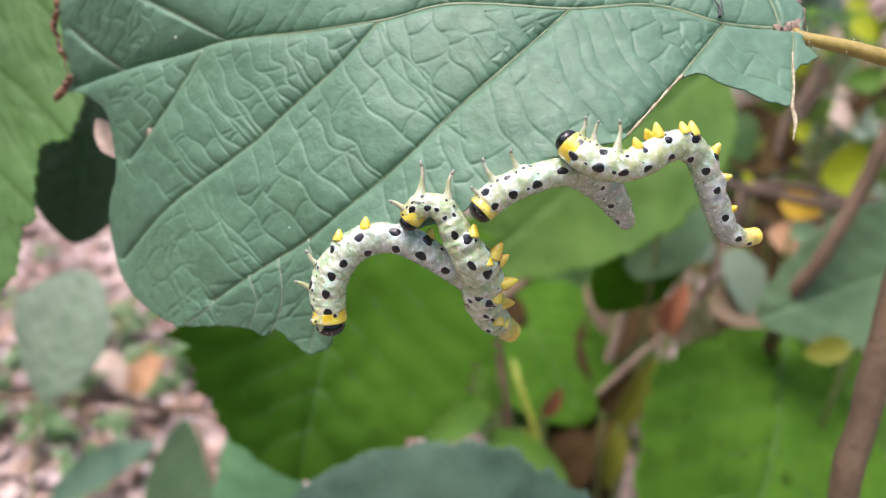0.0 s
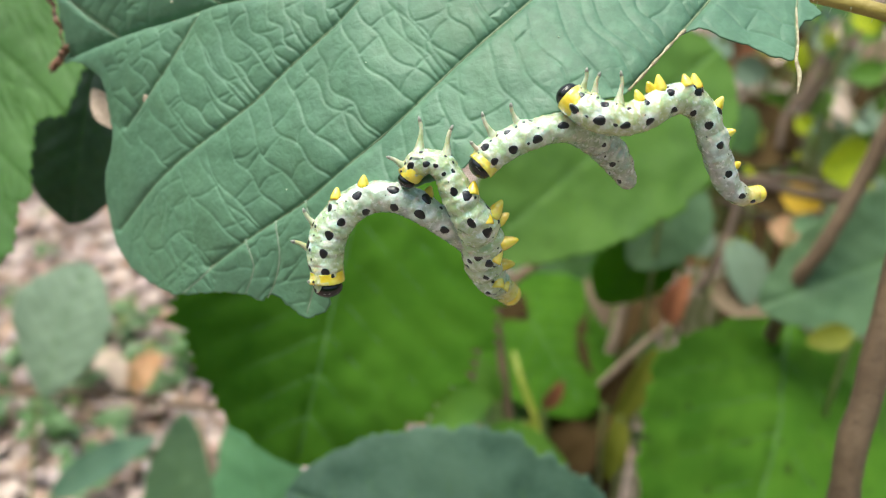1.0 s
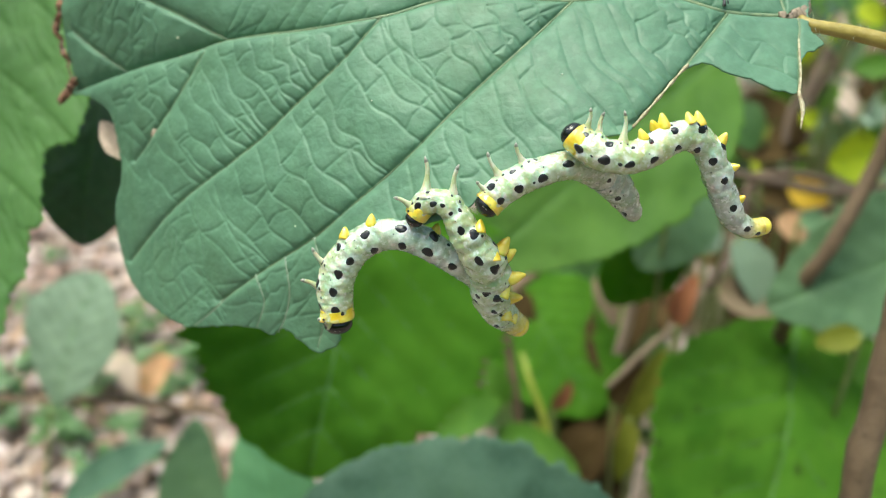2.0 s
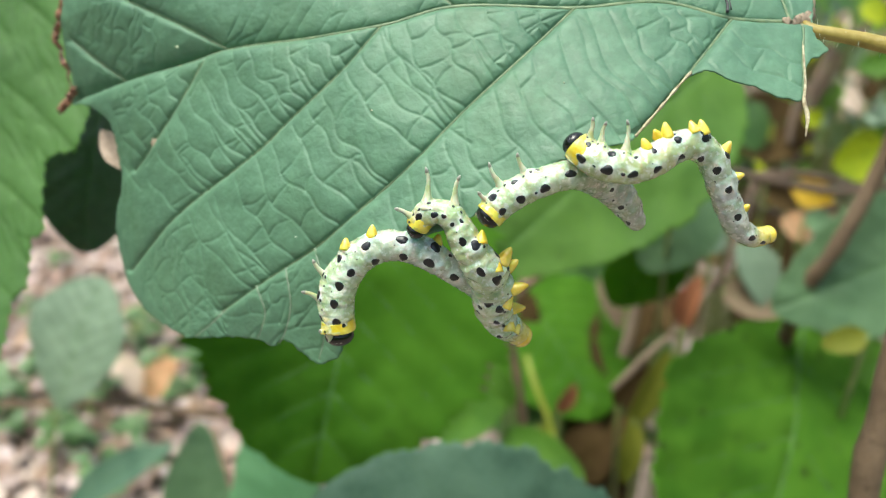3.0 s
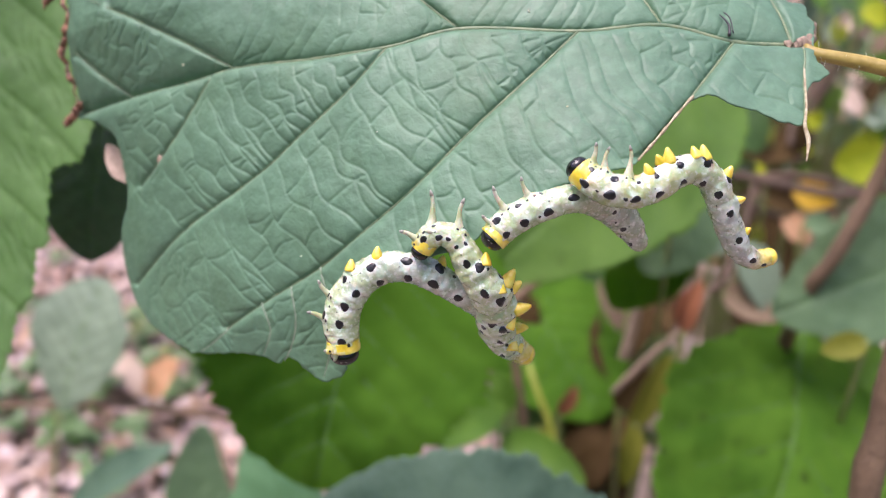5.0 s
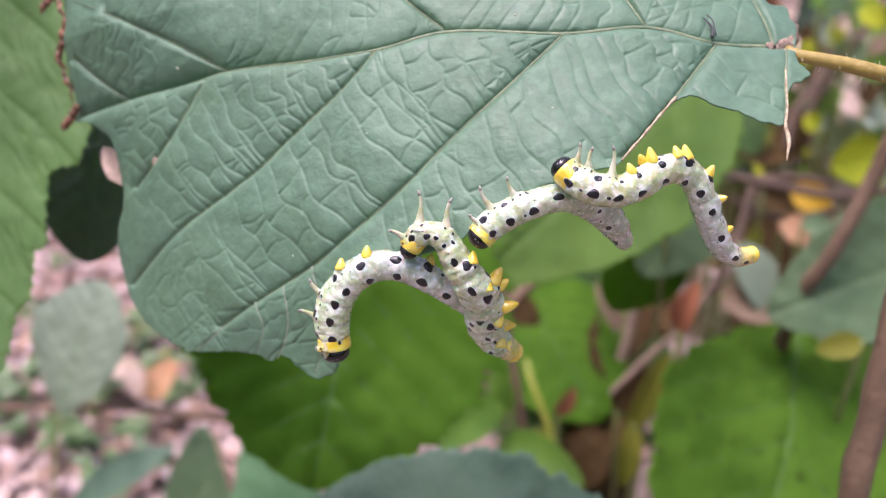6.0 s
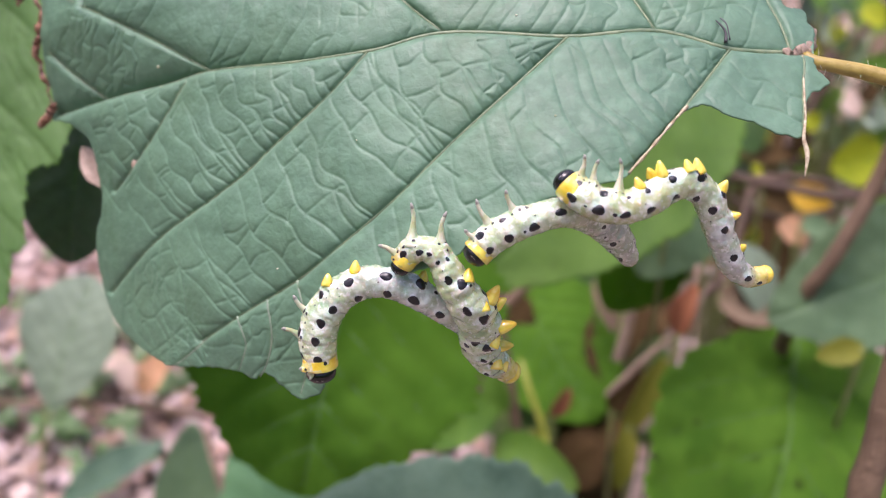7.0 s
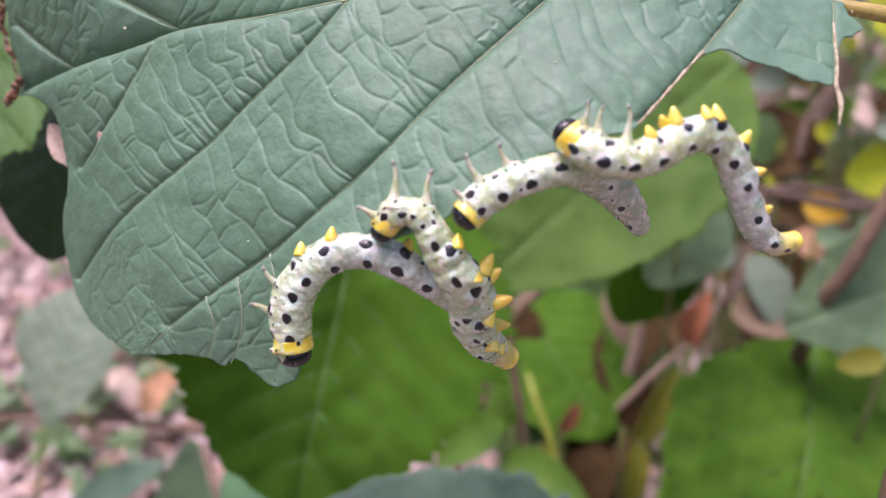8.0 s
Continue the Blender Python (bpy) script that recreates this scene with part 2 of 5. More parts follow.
def curve_through(points, samples, closed=False):
    """A smooth line through points (Catmull-Rom), evenly stepped."""
    p = np.asarray(points, float)
    n = len(p)
    fine = []
    for i in range(n if closed else n - 1):
        a, b, c, d = (p[(i + k) % n] if closed else p[min(max(i + k, 0), n - 1)] for k in (-1, 0, 1, 2))
        for u in np.linspace(0, 1, 16, endpoint=False):
            fine.append(0.5 * (2 * b + (c - a) * u + (2 * a - 5 * b + 4 * c - d) * u * u + (3 * b - a - 3 * c + d) * u**3))
    fine.append(p[0] if closed else p[-1])
    fine = np.array(fine)
    along = np.concatenate([[0], np.cumsum(np.linalg.norm(np.diff(fine, axis=0), axis=1))])
    at = np.linspace(0, along[-1], samples)
    return np.stack([np.interp(at, along, fine[:, k]) for k in range(p.shape[1])], 1)


def frames_along(line):
    """Tangent, a normal towards the walk, and the side, along a line."""
    tangent = np.gradient(line, axis=0)
    tangent /= np.linalg.norm(tangent, axis=1, keepdims=True) + 1e-12
    face = np.array([0.0, 0.0, 1.0]) - tangent * tangent[:, 2:3]
    face /= np.linalg.norm(face, axis=1, keepdims=True) + 1e-9
    return tangent, face, np.cross(tangent, face)


def tube(line, radii, sides=10, flat=1.0, caps=True):
    """A tube along a line; flat squeezes it towards the walk."""
    line = np.asarray(line, float)
    _, face, side = frames_along(line)
    radii = np.broadcast_to(np.asarray(radii, float), (len(line),))
    turn = np.linspace(0, 2 * np.pi, sides, endpoint=False)
    rings = line[:, None] + radii[:, None, None] * (np.sin(turn)[None, :, None] * side[:, None] + flat * np.cos(turn)[None, :, None] * face[:, None])
    faces = [(i * sides + j, i * sides + (j + 1) % sides, (i + 1) * sides + (j + 1) % sides, (i + 1) * sides + j) for i in range(len(line) - 1) for j in range(sides)]
    faces = [f[::-1] for f in faces]
    verts = rings.reshape(-1, 3)
    if caps:
        faces += [tuple(range(sides)), tuple(range(len(verts) - sides, len(verts)))[::-1]]
    return verts, faces


def ball(centre, axes, rows=12, cols=18):
    """An ellipsoid; axes is three vectors."""
    centre, axes = np.asarray(centre, float), np.asarray(axes, float)
    verts, faces = [], []
    for i in range(rows + 1):
        for j in range(cols):
            a, b = np.pi * i / rows, 2 * np.pi * j / cols
            verts.append(centre + np.sin(a) * np.cos(b) * axes[0] + np.sin(a) * np.sin(b) * axes[1] + np.cos(a) * axes[2])
    for i in range(rows):
        for j in range(cols):
            faces.append((i * cols + j, (i + 1) * cols + j, (i + 1) * cols + (j + 1) % cols, i * cols + (j + 1) % cols))
    return np.array(verts), faces


def joined(shapes):
    verts, faces, start = [], [], 0
    for v, f in shapes:
        verts.append(np.asarray(v, float))
        faces += [tuple(i + start for i in face) for face in f]
        start += len(v)
    return np.concatenate(verts), faces


# ---- ground ----
def ground_sheet():
    """One sheet to the horizon, finer and bumpier near the bush."""
    rings = [0.0, *np.geomspace(0.08, 400, 46)]
    verts, faces, cols = [], [], 96
    for r in rings:
        for j in range(cols):
            a = 2 * np.pi * j / cols
            x, y = r * np.cos(a), 1.0 + r * np.sin(a)
            lift = 0.02 * noise.noise((x * 3, y * 3, 0)) + 0.008 * noise.noise((x * 14, y * 14, 2)) if r < 30 else 0
            verts.append((x * 1000, y * 1000, lift * 1000 - 12))
    for i in range(len(rings) - 1):
        for j in range(cols):
            faces.append((i * cols + j, (i + 1) * cols + j, (i + 1) * cols + (j + 1) % cols, i * cols + (j + 1) % cols))
    return single("ground", (verts, faces), SOIL, (0, 0, 0), "brown woodland soil under the leaf litter", "ground", kind="structure", space=Matrix())


ground_sheet()


def low_sky_ring():
    """A plain dark belt, out of view, added all round to block the low sky's light."""
    verts, faces, cols = [], [], 72
    for j in range(cols):
        a = 2 * np.pi * j / cols
        reach = 4200 + 500 * noise.noise((math.cos(a) * 3, math.sin(a) * 3, 0))
        for deep, high in ((0, -60), (0, 2300 + 900 * noise.noise((math.cos(a) * 5, math.sin(a) * 5, 3))), (500, 2500), (500, -60)):
            verts.append((math.cos(a) * (reach + deep), 800 + math.sin(a) * (reach + deep), high))
    for j in range(cols):
        for k in range(3):
            faces.append((j * 4 + k, (j * 4 + k + 4) % (cols * 4), (j * 4 + k + 5) % (cols * 4), j * 4 + k + 1))
    single("backdrop", (verts, faces), LEAF_MID, (0, 800, 0), "plain dark green belt round the clearing, added to block the low sky", "backdrop", kind="structure", space=Matrix())


low_sky_ring()


def scrap(x, y, z, size, turn, tip, curl, rng):
    """A curled scrap of dead leaf, five by three points, uneven outline."""
    verts, faces = [], []
    ratio = rng.uniform(0.45, 0.9)
    spin = Euler((rng.uniform(-tip, tip), rng.uniform(-tip, tip), turn)).to_matrix()
    for i in range(5):
        u = i / 4 - 0.5
        wide = ratio * (1 - (2 * u) ** 2 * 0.8) * rng.uniform(0.75, 1.15)
        for j in (-1, 0, 1):
            p = Vector((u, j * wide / 2, curl * (u * u + 0.6 * (j * wide / 2) ** 2)))
            verts.append(tuple(spin @ p * size + Vector((x, y, z))))
    for i in range(4):
        for j in range(2):
            k = i * 3 + j
            faces.append((k, k + 3, k + 4, k + 1))
    return verts, faces


def litter():
    """Dead leaf scraps strewn over the soil in front of the walk."""
    rng = random.Random(5)
    scraps = []
    for k in range(13000):
        a, reach = rng.uniform(0, 2 * math.pi), 2300 * math.sqrt(rng.random())
        x, y = reach * math.cos(a), 700 + reach * math.sin(a)
        if k < 8000:
            y = rng.uniform(300, 1900)
            x = rng.uniform(-1, 1) * (200 + 0.6 * y)
        size = rng.choice((6, 8, 10, 12, 16, 20, 28))
        scraps.append(scrap(x, y, rng.uniform(-6, 14), size, rng.uniform(0, 6.3), 0.6, rng.uniform(-0.8, 0.9), rng))
    for _ in range(4200):
        x, y = rng.uniform(-560, -60), rng.uniform(330, 800)
        scraps.append(scrap(x, y, rng.uniform(0, 16), rng.choice((8, 10, 14, 18)), rng.uniform(0, 6.3), 0.5, rng.uniform(-0.8, 0.9), rng))
    single("leaf_litter", joined(scraps), LITTER, (0, 900, 0), "pinkish beige and brown dead leaf scraps covering the soil", "leaf litter", kind="stuff", space=Matrix())


litter()


def herbs(centres):
    """Low green seedlings: a few small leaves on short stems, at each centre (x, y, spread, count)."""
    rng = random.Random(8)
    for x0, y0, spread, count, label in centres:
        shapes = []
        for _ in range(count):
            x, y, h = x0 + rng.gauss(0, spread), y0 + rng.gauss(0, spread), rng.uniform(15, 60)
            shapes.append(tube([(x, y, -14), (x + rng.uniform(-4, 4), y, h * 0.6), (x, y, h)], (0.9, 0.7, 0.5), 5))
            for _ in range(4):
                a = rng.uniform(0, 6.3)
                shapes.append(scrap(x + 7 * math.cos(a), y + 7 * math.sin(a), h + rng.uniform(-8, 2), rng.uniform(12, 24), a, 0.5, -0.4, rng))
        single("seedling_patch", joined(shapes), HERB, (x0, y0, 0), label, "seedlings", kind="stuff", space=Matrix())


# ---- the chewed leaf ----
ZQ = (-72.3177, 0.399697, -0.161863, -0.00693064, -0.00967351, -0.00399763)


def sheet(x, y):
    """The height of the chewed leaf's gently bent blade."""
    return ZQ[0] + ZQ[1] * x + ZQ[2] * y + ZQ[3] * x * x + ZQ[4] * x * y + ZQ[5] * y * y


def curl(verts):
    """The blade's upper half lifts towards the dry tip, and its lower lobe droops at the side."""
    verts = np.array(verts, float)
    lift = 0.3 * np.clip(verts[:, 1] - 17.2, 0, 9) * np.clip((-22 - verts[:, 0]) / 14, 0, 1)
    lift = lift - 0.012 * np.clip(-27 - verts[:, 0], 0, 15) ** 2 * np.clip((15 - verts[:, 1]) / 8, 0, 1)
    return verts * (1 + lift / verts[:, 2])[:, None]


MIDRIB = [(33.4, 19.0), (25.9, 19.0), (19.2, 20.5), (11.1, 19.8), (0.0, 20.4), (-7.1, 18.9), (-15.1, 18.5), (-24.2, 18.6), (-30.5, 17.8), (-38.9, 17.1), (-49.5, 16.1)]
SIDE_VEINS = {
    "notch": [(25.8, 18.9), (22.8, 15.4), (20.2, 12.4), (17.7, 9.6), (15.6, 7.3)],
    "long": [(11.1, 19.8), (6.0, 14.8), (0.8, 9.9), (-4.4, 4.7), (-9.9, 0.1), (-13.5, -2.7), (-19.4, -6.2), (-24.8, -9.6)],
    "middle": [(-7.1, 18.9), (-10.8, 14.8), (-16.1, 10.4), (-19.4, 7.7), (-23.6, 5.0), (-30.0, 1.5), (-34.7, -1.9), (-39.2, -5.5)],
    "short": [(-27.0, 17.7), (-30.5, 13.0), (-34.3, 8.9), (-37.3, 6.4)],
    "tip": [(-38.9, 17.1), (-44.4, 20.7), (-48.5, 23.8)],
    "upper_tip": [(-24.2, 18.6), (-31.4, 22.6), (-39.2, 26.6), (-48.3, 30.9)],
    "upper_middle": [(0.0, 20.4), (-3.5, 23.4), (-8.2, 28.1), (-17.2, 36.4)],
    "upper_long": [(19.2, 20.5), (17.7, 23.4), (15.4, 28.0), (7.0, 40.3)],
    "upper_base": [(31.8, 19.2), (31.5, 21.9), (31.0, 24.6), (31.1, 27.1)],
    "outer_a": [(-13.5, -2.7), (-12.5, -6.5), (-12.3, -9.8), (-13.3, -13.7)],
    "outer_b": [(-16.7, -4.7), (-16.2, -7.9), (-16.7, -10.5), (-17.7, -12.5)],
    "outer_c": [(-20.2, -6.6), (-19.2, -9.3), (-20.3, -12.1)],
    "outer_d": [(-24.2, -9.3), (-26.4, -11.1), (-28.6, -12.6)],
    "lower_base": [(32.9, 19.0), (31.6, 14.6), (30.6, 10.7)],
}
EDGE_TIP = [(-49.5, 16.1), (-45.0, 14.8), (-41.2, 12.3), (-40.0, 8.4), (-39.6, 4.7), (-41.0, 0.8), (-41.0, -3.3), (-39.8, -7.0), (-36.9, -10.2), (-32.9, -12.1), (-28.9, -12.9), (-24.3, -12.3), (-20.3, -12.3), (-18.3, -12.8), (-17.1, -12.0), (-15.3, -13.1), (-13.5, -14.2), (-12.0, -13.8), (-10.8, -12.7)]
EDGE_CHEWED = [(-11.4, -10.8), (-12.1, -8.7), (-11.8, -6.5), (-10.4, -4.5), (-7.6, -2.7), (-4.4, -1.8), (-1.2, -1.1), (0.9, -0.2), (2.7, 1.4), (4.8, 2.7), (7.2, 4.0), (9.9, 5.2), (12.1, 5.9), (14.6, 6.5), (15.7, 7.4), (17.6, 9.5), (19.0, 11.2), (20.5, 12.7), (21.9, 13.2), (23.2, 13.0), (24.2, 12.3), (26.5, 11.6), (28.2, 10.9), (30.5, 10.6)]
EDGE_BASE = [(31.2, 12.9), (31.9, 14.3), (33.4, 15.1), (34.4, 15.7), (34.3, 16.3), (33.6, 17.2), (33.6, 18.4), (34.1, 19.8), (34.6, 21.3), (34.2, 22.3), (34.4, 23.7), (33.7, 23.9), (32.5, 24.1), (32.0, 24.9), (31.9, 26.8), (33.1, 31.3)]
EDGE_UPPER = [(29.5, 39.3), (16.6, 43.1), (1.0, 44.1), (-13.8, 42.4), (-26.9, 40.1), (-39.4, 37.2), (-48.4, 34.8), (-49.6, 31.9), (-49.3, 28.6), (-49.9, 25.6), (-49.4, 22.0), (-48.6, 18.4)]
MARGIN = EDGE_TIP + EDGE_CHEWED + EDGE_BASE + EDGE_UPPER


def rungs(vein, heading, gap, others, rng, reach=15.0):
    """Bowed cross ribs that leave a vein every gap millimetres, on a heading in degrees, until they meet another vein, with forks and links that close cells between them."""
    lines, forks, links = [], [], []
    segments = [(a, b) for line in others for a, b in zip(line[:-1], line[1:])]
    length = np.linalg.norm(np.diff(vein, axis=0), axis=1).sum()
    for k in range(int(length / gap)):
        start = vein[int((k + rng.uniform(0.3, 0.7)) * gap / length * (len(vein) - 1))]
        angle = radians(heading + rng.uniform(-5, 5))
        way = np.array([math.cos(angle), math.sin(angle)])
        far = reach
        for a, b in segments:
            d = b - a
            cross = way[0] * d[1] - way[1] * d[0]
            if abs(cross) > 1e-9:
                u, v = ((a - start)[0] * d[1] - (a - start)[1] * d[0]) / cross, ((a - start)[0] * way[1] - (a - start)[1] * way[0]) / cross
                if 0.6 < u < far and 0 <= v <= 1:
                    far = u
        u = np.linspace(0, 1, 20)
        side = np.array([-way[1], way[0]])
        wave = -0.09 * far * np.sin(np.pi * u**0.8) + np.sin(u * rng.uniform(8, 15) + rng.uniform(0, 6)) * np.sin(np.pi * u) * rng.uniform(0.2, 0.42) * min(far / 6, 1.2)
        lines.append(start + np.outer(u * far, way) + np.outer(wave, side))
    for one, two in zip(lines[:-1], lines[1:]):
        near = np.linalg.norm(two[-1] - one[-1]) < gap * 2
        if rng.random() < 0.45 and near:
            i = rng.randrange(6, 13)
            end = one[-1] * 0.5 + two[-1] * 0.5
            bend = (one[i] + end) / 2 + (two[i] - one[i]) * 0.12
            forks.append(curve_through([one[i], bend, end], 10))
        for _ in range(rng.choice((1, 2, 2, 3))):
            i = rng.randrange(2, 18)
            a, b = one[i], two[min(max(i + rng.choice((-1, 0, 1)), 1), 19)]
            if np.linalg.norm(b - a) < gap * 1.8:
                middle = (a + b) / 2 + (one[i] - one[i - 1]) * rng.uniform(-0.8, 0.8)
                links.append(curve_through([a, middle, b], 8))
    return lines + forks + links


def inside(points, loop):
    hit = np.zeros(len(points), bool)
    x, y = points[:, 0], points[:, 1]
    for (x1, y1), (x2, y2) in zip(loop, np.roll(loop, -1, axis=0)):
        cross = (y1 > y) != (y2 > y)
        hit ^= cross & (x < (x2 - x1) * (y - y1) / (y2 - y1 + 1e-12) + x1)
    return hit


def nearest(points, lines, fade=None, toward=None):
    """Distance of each point to the nearest of the lines; with fade, also how strong that line is there (growing along it); with toward, also how far the point lies on that side (0 to 1)."""
    from mathutils import kdtree
    samples, strength = [], []
    for line in lines:
        long = np.concatenate([[0], np.cumsum(np.linalg.norm(np.diff(line, axis=0), axis=1))])
        at = np.linspace(0, long[-1], max(int(long[-1] / 0.05), 2))
        samples.append(np.stack([np.interp(at, long, line[:, 0]), np.interp(at, long, line[:, 1])], 1))
        strength.append(1 - fade + fade * (at / (long[-1] + 1e-9)) ** 2 if fade else np.ones(len(at)))
    samples, strength = np.concatenate(samples), np.concatenate(strength)
    tree = kdtree.KDTree(len(samples))
    for i, (x, y) in enumerate(samples.tolist()):
        tree.insert((x, y, 0), i)
    tree.balance()
    found = [tree.find((x, y, 0)) for x, y in points.tolist()]
    gaps = np.array([f[2] for f in found])
    if toward is not None:
        return gaps, np.clip(1.6 * ((points - np.array([tuple(f[0])[:2] for f in found])) @ np.asarray(toward)) / (gaps + 0.02), 0, 1)
    return (gaps, strength[[f[1] for f in found]]) if fade else gaps


def chewed_leaf():
    from mathutils import geometry
    rng = random.Random(3)
    fine = {k: curve_through(v, 40) for k, v in SIDE_VEINS.items()}
    rib = curve_through(MIDRIB, 90)
    loop = curve_through(MARGIN, 900, closed=True)[:-1]
    ripple = [0.2 * noise.noise((p[0] * 0.9, p[1] * 0.9, 0)) + 0.16 * noise.noise((p[0] * 2.6, p[1] * 2.6, 5)) for p in loop]
    out = np.roll(loop, -1, axis=0) - np.roll(loop, 1, axis=0)
    out = np.stack([-out[:, 1], out[:, 0]], 1) / (np.linalg.norm(out, axis=1, keepdims=True) + 1e-9)
    loop = loop + out * np.array(ripple)[:, None]
    step = 0.12
    xs, ys = np.meshgrid(np.arange(-48, 42, step), np.arange(-16, 28, step))
    grid = np.stack([xs.ravel(), ys.ravel()], 1) + np.random.RandomState(2).uniform(-0.03, 0.03, (xs.size, 2))
    xs, ys = np.meshgrid(np.arange(-50, 42, 1.4), np.arange(28, 52, 1.4))
    grid = np.concatenate([grid, np.stack([xs.ravel(), ys.ravel()], 1)])
    grid = grid[inside(grid, loop)]
    grid = grid[nearest(grid, [np.concatenate([loop, loop[:1]])]) > 0.11]
    flat = np.concatenate([loop, grid])
    edges = [(i, (i + 1) % len(loop)) for i in range(len(loop))]
    places, _, faces, *_ = geometry.delaunay_2d_cdt([Vector(p) for p in flat.tolist()], edges, [], 1, 1e-5)
    flat = np.array([tuple(p) for p in places])
    faces = [f for f in faces if len(f) == 3]
    lines = [*fine.values(), rib]
    lower = [fine[k] for k in ("notch", "long", "middle", "short")]
    cross = []
    for vein, heading, gap, others in (
        (rib[8:22], -62, 2.4, lower[:2]), (rib[20:46], -60, 2.3, lower[1:2]), (rib[44:70], -57, 2.2, lower[2:3]), (rib[68:88], -60, 2.3, lower[3:]),
        (fine["middle"], -50, 2.5, lower[1:2]), (fine["short"], -48, 2.5, lower[2:3]), (fine["long"][:24], -60, 2.6, []), (fine["outer_a"], -150, 2.2, [fine["outer_b"]]), (fine["outer_b"], -150, 2.2, [fine["outer_c"]]), (fine["outer_c"], -160, 2.0, [fine["outer_d"]]), (fine["middle"][24:], -78, 2.7, [fine["long"]]), (fine["outer_d"], -150, 2.4, []), (fine["outer_a"], -20, 2.2, []), (fine["notch"], -35, 2.2, [fine["lower_base"]]),
        (rib[6:20], 80, 2.3, [fine["upper_base"]]), (fine["upper_long"], 35, 2.4, [fine["upper_base"]]),
        (rib[20:44], 75, 2.3, [fine["upper_long"], fine["upper_middle"]]), (rib[46:70], 72, 2.2, [fine["upper_middle"], fine["upper_tip"]]), (fine["upper_tip"][14:], 60, 2.3, [fine["upper_middle"]]),
        (fine["tip"], 55, 1.9, [fine["upper_tip"]]), (rib[72:86], 85, 2.0, [fine["upper_tip"], fine["tip"]]),
    ):
        cross += rungs(vein, heading, gap, others, rng)
    d1, (d2, strong) = nearest(flat, lines), nearest(flat, cross, 0.5)
    lift = np.array([noise.noise((p[0] * 0.16, p[1] * 0.16, 1)) * 0.4 + noise.noise((p[0] * 0.5, p[1] * 0.5, 4)) * 0.10 for p in flat])
    height = sheet(flat[:, 0], flat[:, 1]) + lift
    dip = np.zeros(len(flat))
    for line in (rib, *(fine[k] for k in fine if not k.startswith("outer") and k != "lower_base")):
        gap, over = nearest(flat, [line], toward=(-0.6, 0.8))
        dip = np.maximum(dip, over * (0.5 * np.exp(-gap / 0.75) + 0.3 * np.exp(-gap / 2.2)) + (1 - over) * 0.8 * np.exp(-gap / 0.28))
    height -= 0.2 * np.exp(-d1 / 0.2) + dip - 0.25
    slope, above = nearest(flat, [rib], toward=(-0.2, 1.0))
    height -= 1.5 * (above * np.exp(-slope / 3.6) + (1 - above) * np.exp(-slope / 0.4)) * np.clip((-8 - flat[:, 0]) / 16, 0, 1)
    height -= strong * (0.12 * np.exp(-((d2 / 0.13) ** 2)) * (1 - 0.6 * np.exp(-d1 / 0.25)) + 0.12 * np.exp(-d2 / 0.5)) - 0.18
    height += np.array([noise.noise((p[0] * 0.9, p[1] * 0.9, 8)) * 0.045 for p in flat])
    start, end = fine["long"][24], fine["long"][-1]
    way = (end - start) / np.linalg.norm(end - start)
    below = np.clip((flat - start) @ np.array([-way[1], way[0]]), 0, None)
    height -= 0.24 * below * np.clip((flat - start) @ way / 7, 0, 1)
    verts = np.column_stack([flat, height])
    ribs = np.maximum(np.exp(-(d1 / 0.2) ** 2) * 0.6, 0.12 * np.exp(-(d2 / 0.12) ** 2))
    area = sum((flat[f[1]] - flat[f[0]])[0] * (flat[f[2]] - flat[f[0]])[1] - (flat[f[1]] - flat[f[0]])[1] * (flat[f[2]] - flat[f[0]])[0] for f in faces[:200])
    if area < 0:
        faces = [f[::-1] for f in faces]
    base = (*MIDRIB[0], float(sheet(*MIDRIB[0])))
    leaf = thing("chewed_leaf", base, "broad grey-green leaf with quilted veins and a chewed lower margin", "leaf")
    blade = part("blade", (curl(verts), faces), LEAF_FRONT, leaf, attributes=[("rib", ribs)])
    solid = blade.modifiers.new("thickness", "SOLIDIFY")
    solid.thickness, solid.offset = 0.00012, -1
    lift3 = lambda line, up: curl(np.column_stack([line, sheet(line[:, 0], line[:, 1]) + [noise.noise((p[0] * 0.16, p[1] * 0.16, 1)) * 0.4 + noise.noise((p[0] * 0.5, p[1] * 0.5, 4)) * 0.16 for p in line] + up - 0.42]))
    from mathutils import kdtree
    tree = kdtree.KDTree(len(verts))
    for i, (x, y, _) in enumerate(verts.tolist()):
        tree.insert((x, y, 0), i)
    tree.balance()

    def seated(line, up):
        """A line laid on the blade, in its grooves."""
        under = np.array([np.mean([verts[i, 2] for _, i, _ in tree.find_n((x, y, 0), 6)]) for x, y in line.tolist()])
        under = np.convolve(np.pad(under, 2, mode="edge"), np.ones(5) / 5, "valid")
        return curl(np.column_stack([line, under + up]))

    part("midrib", tube(seated(rib, 0.02), np.linspace(0.28, 0.10, len(rib)), 8), VEIN, leaf, "pale yellowish midrib")
    for key, line in fine.items():
        thin = 0.5 if key.startswith("outer") else 1.0
        part("side_vein", tube(seated(line, -0.02 if thin < 1 else 0.0), np.linspace(0.12, 0.05, len(line)), 6), VEIN_WHITE if thin < 1 else VEIN, leaf)
    bare = curve_through([(20.9, 13.1), (20.2, 12.4), (17.7, 9.6), (15.5, 7.1)], 16)
    part("bare_vein", tube(lift3(bare, 0.42), 0.13 + 0.05 * np.sin(np.arange(16) * 1.7), 8), VEIN_DRY, leaf, "dry straw-coloured bare vein along the bitten notch")
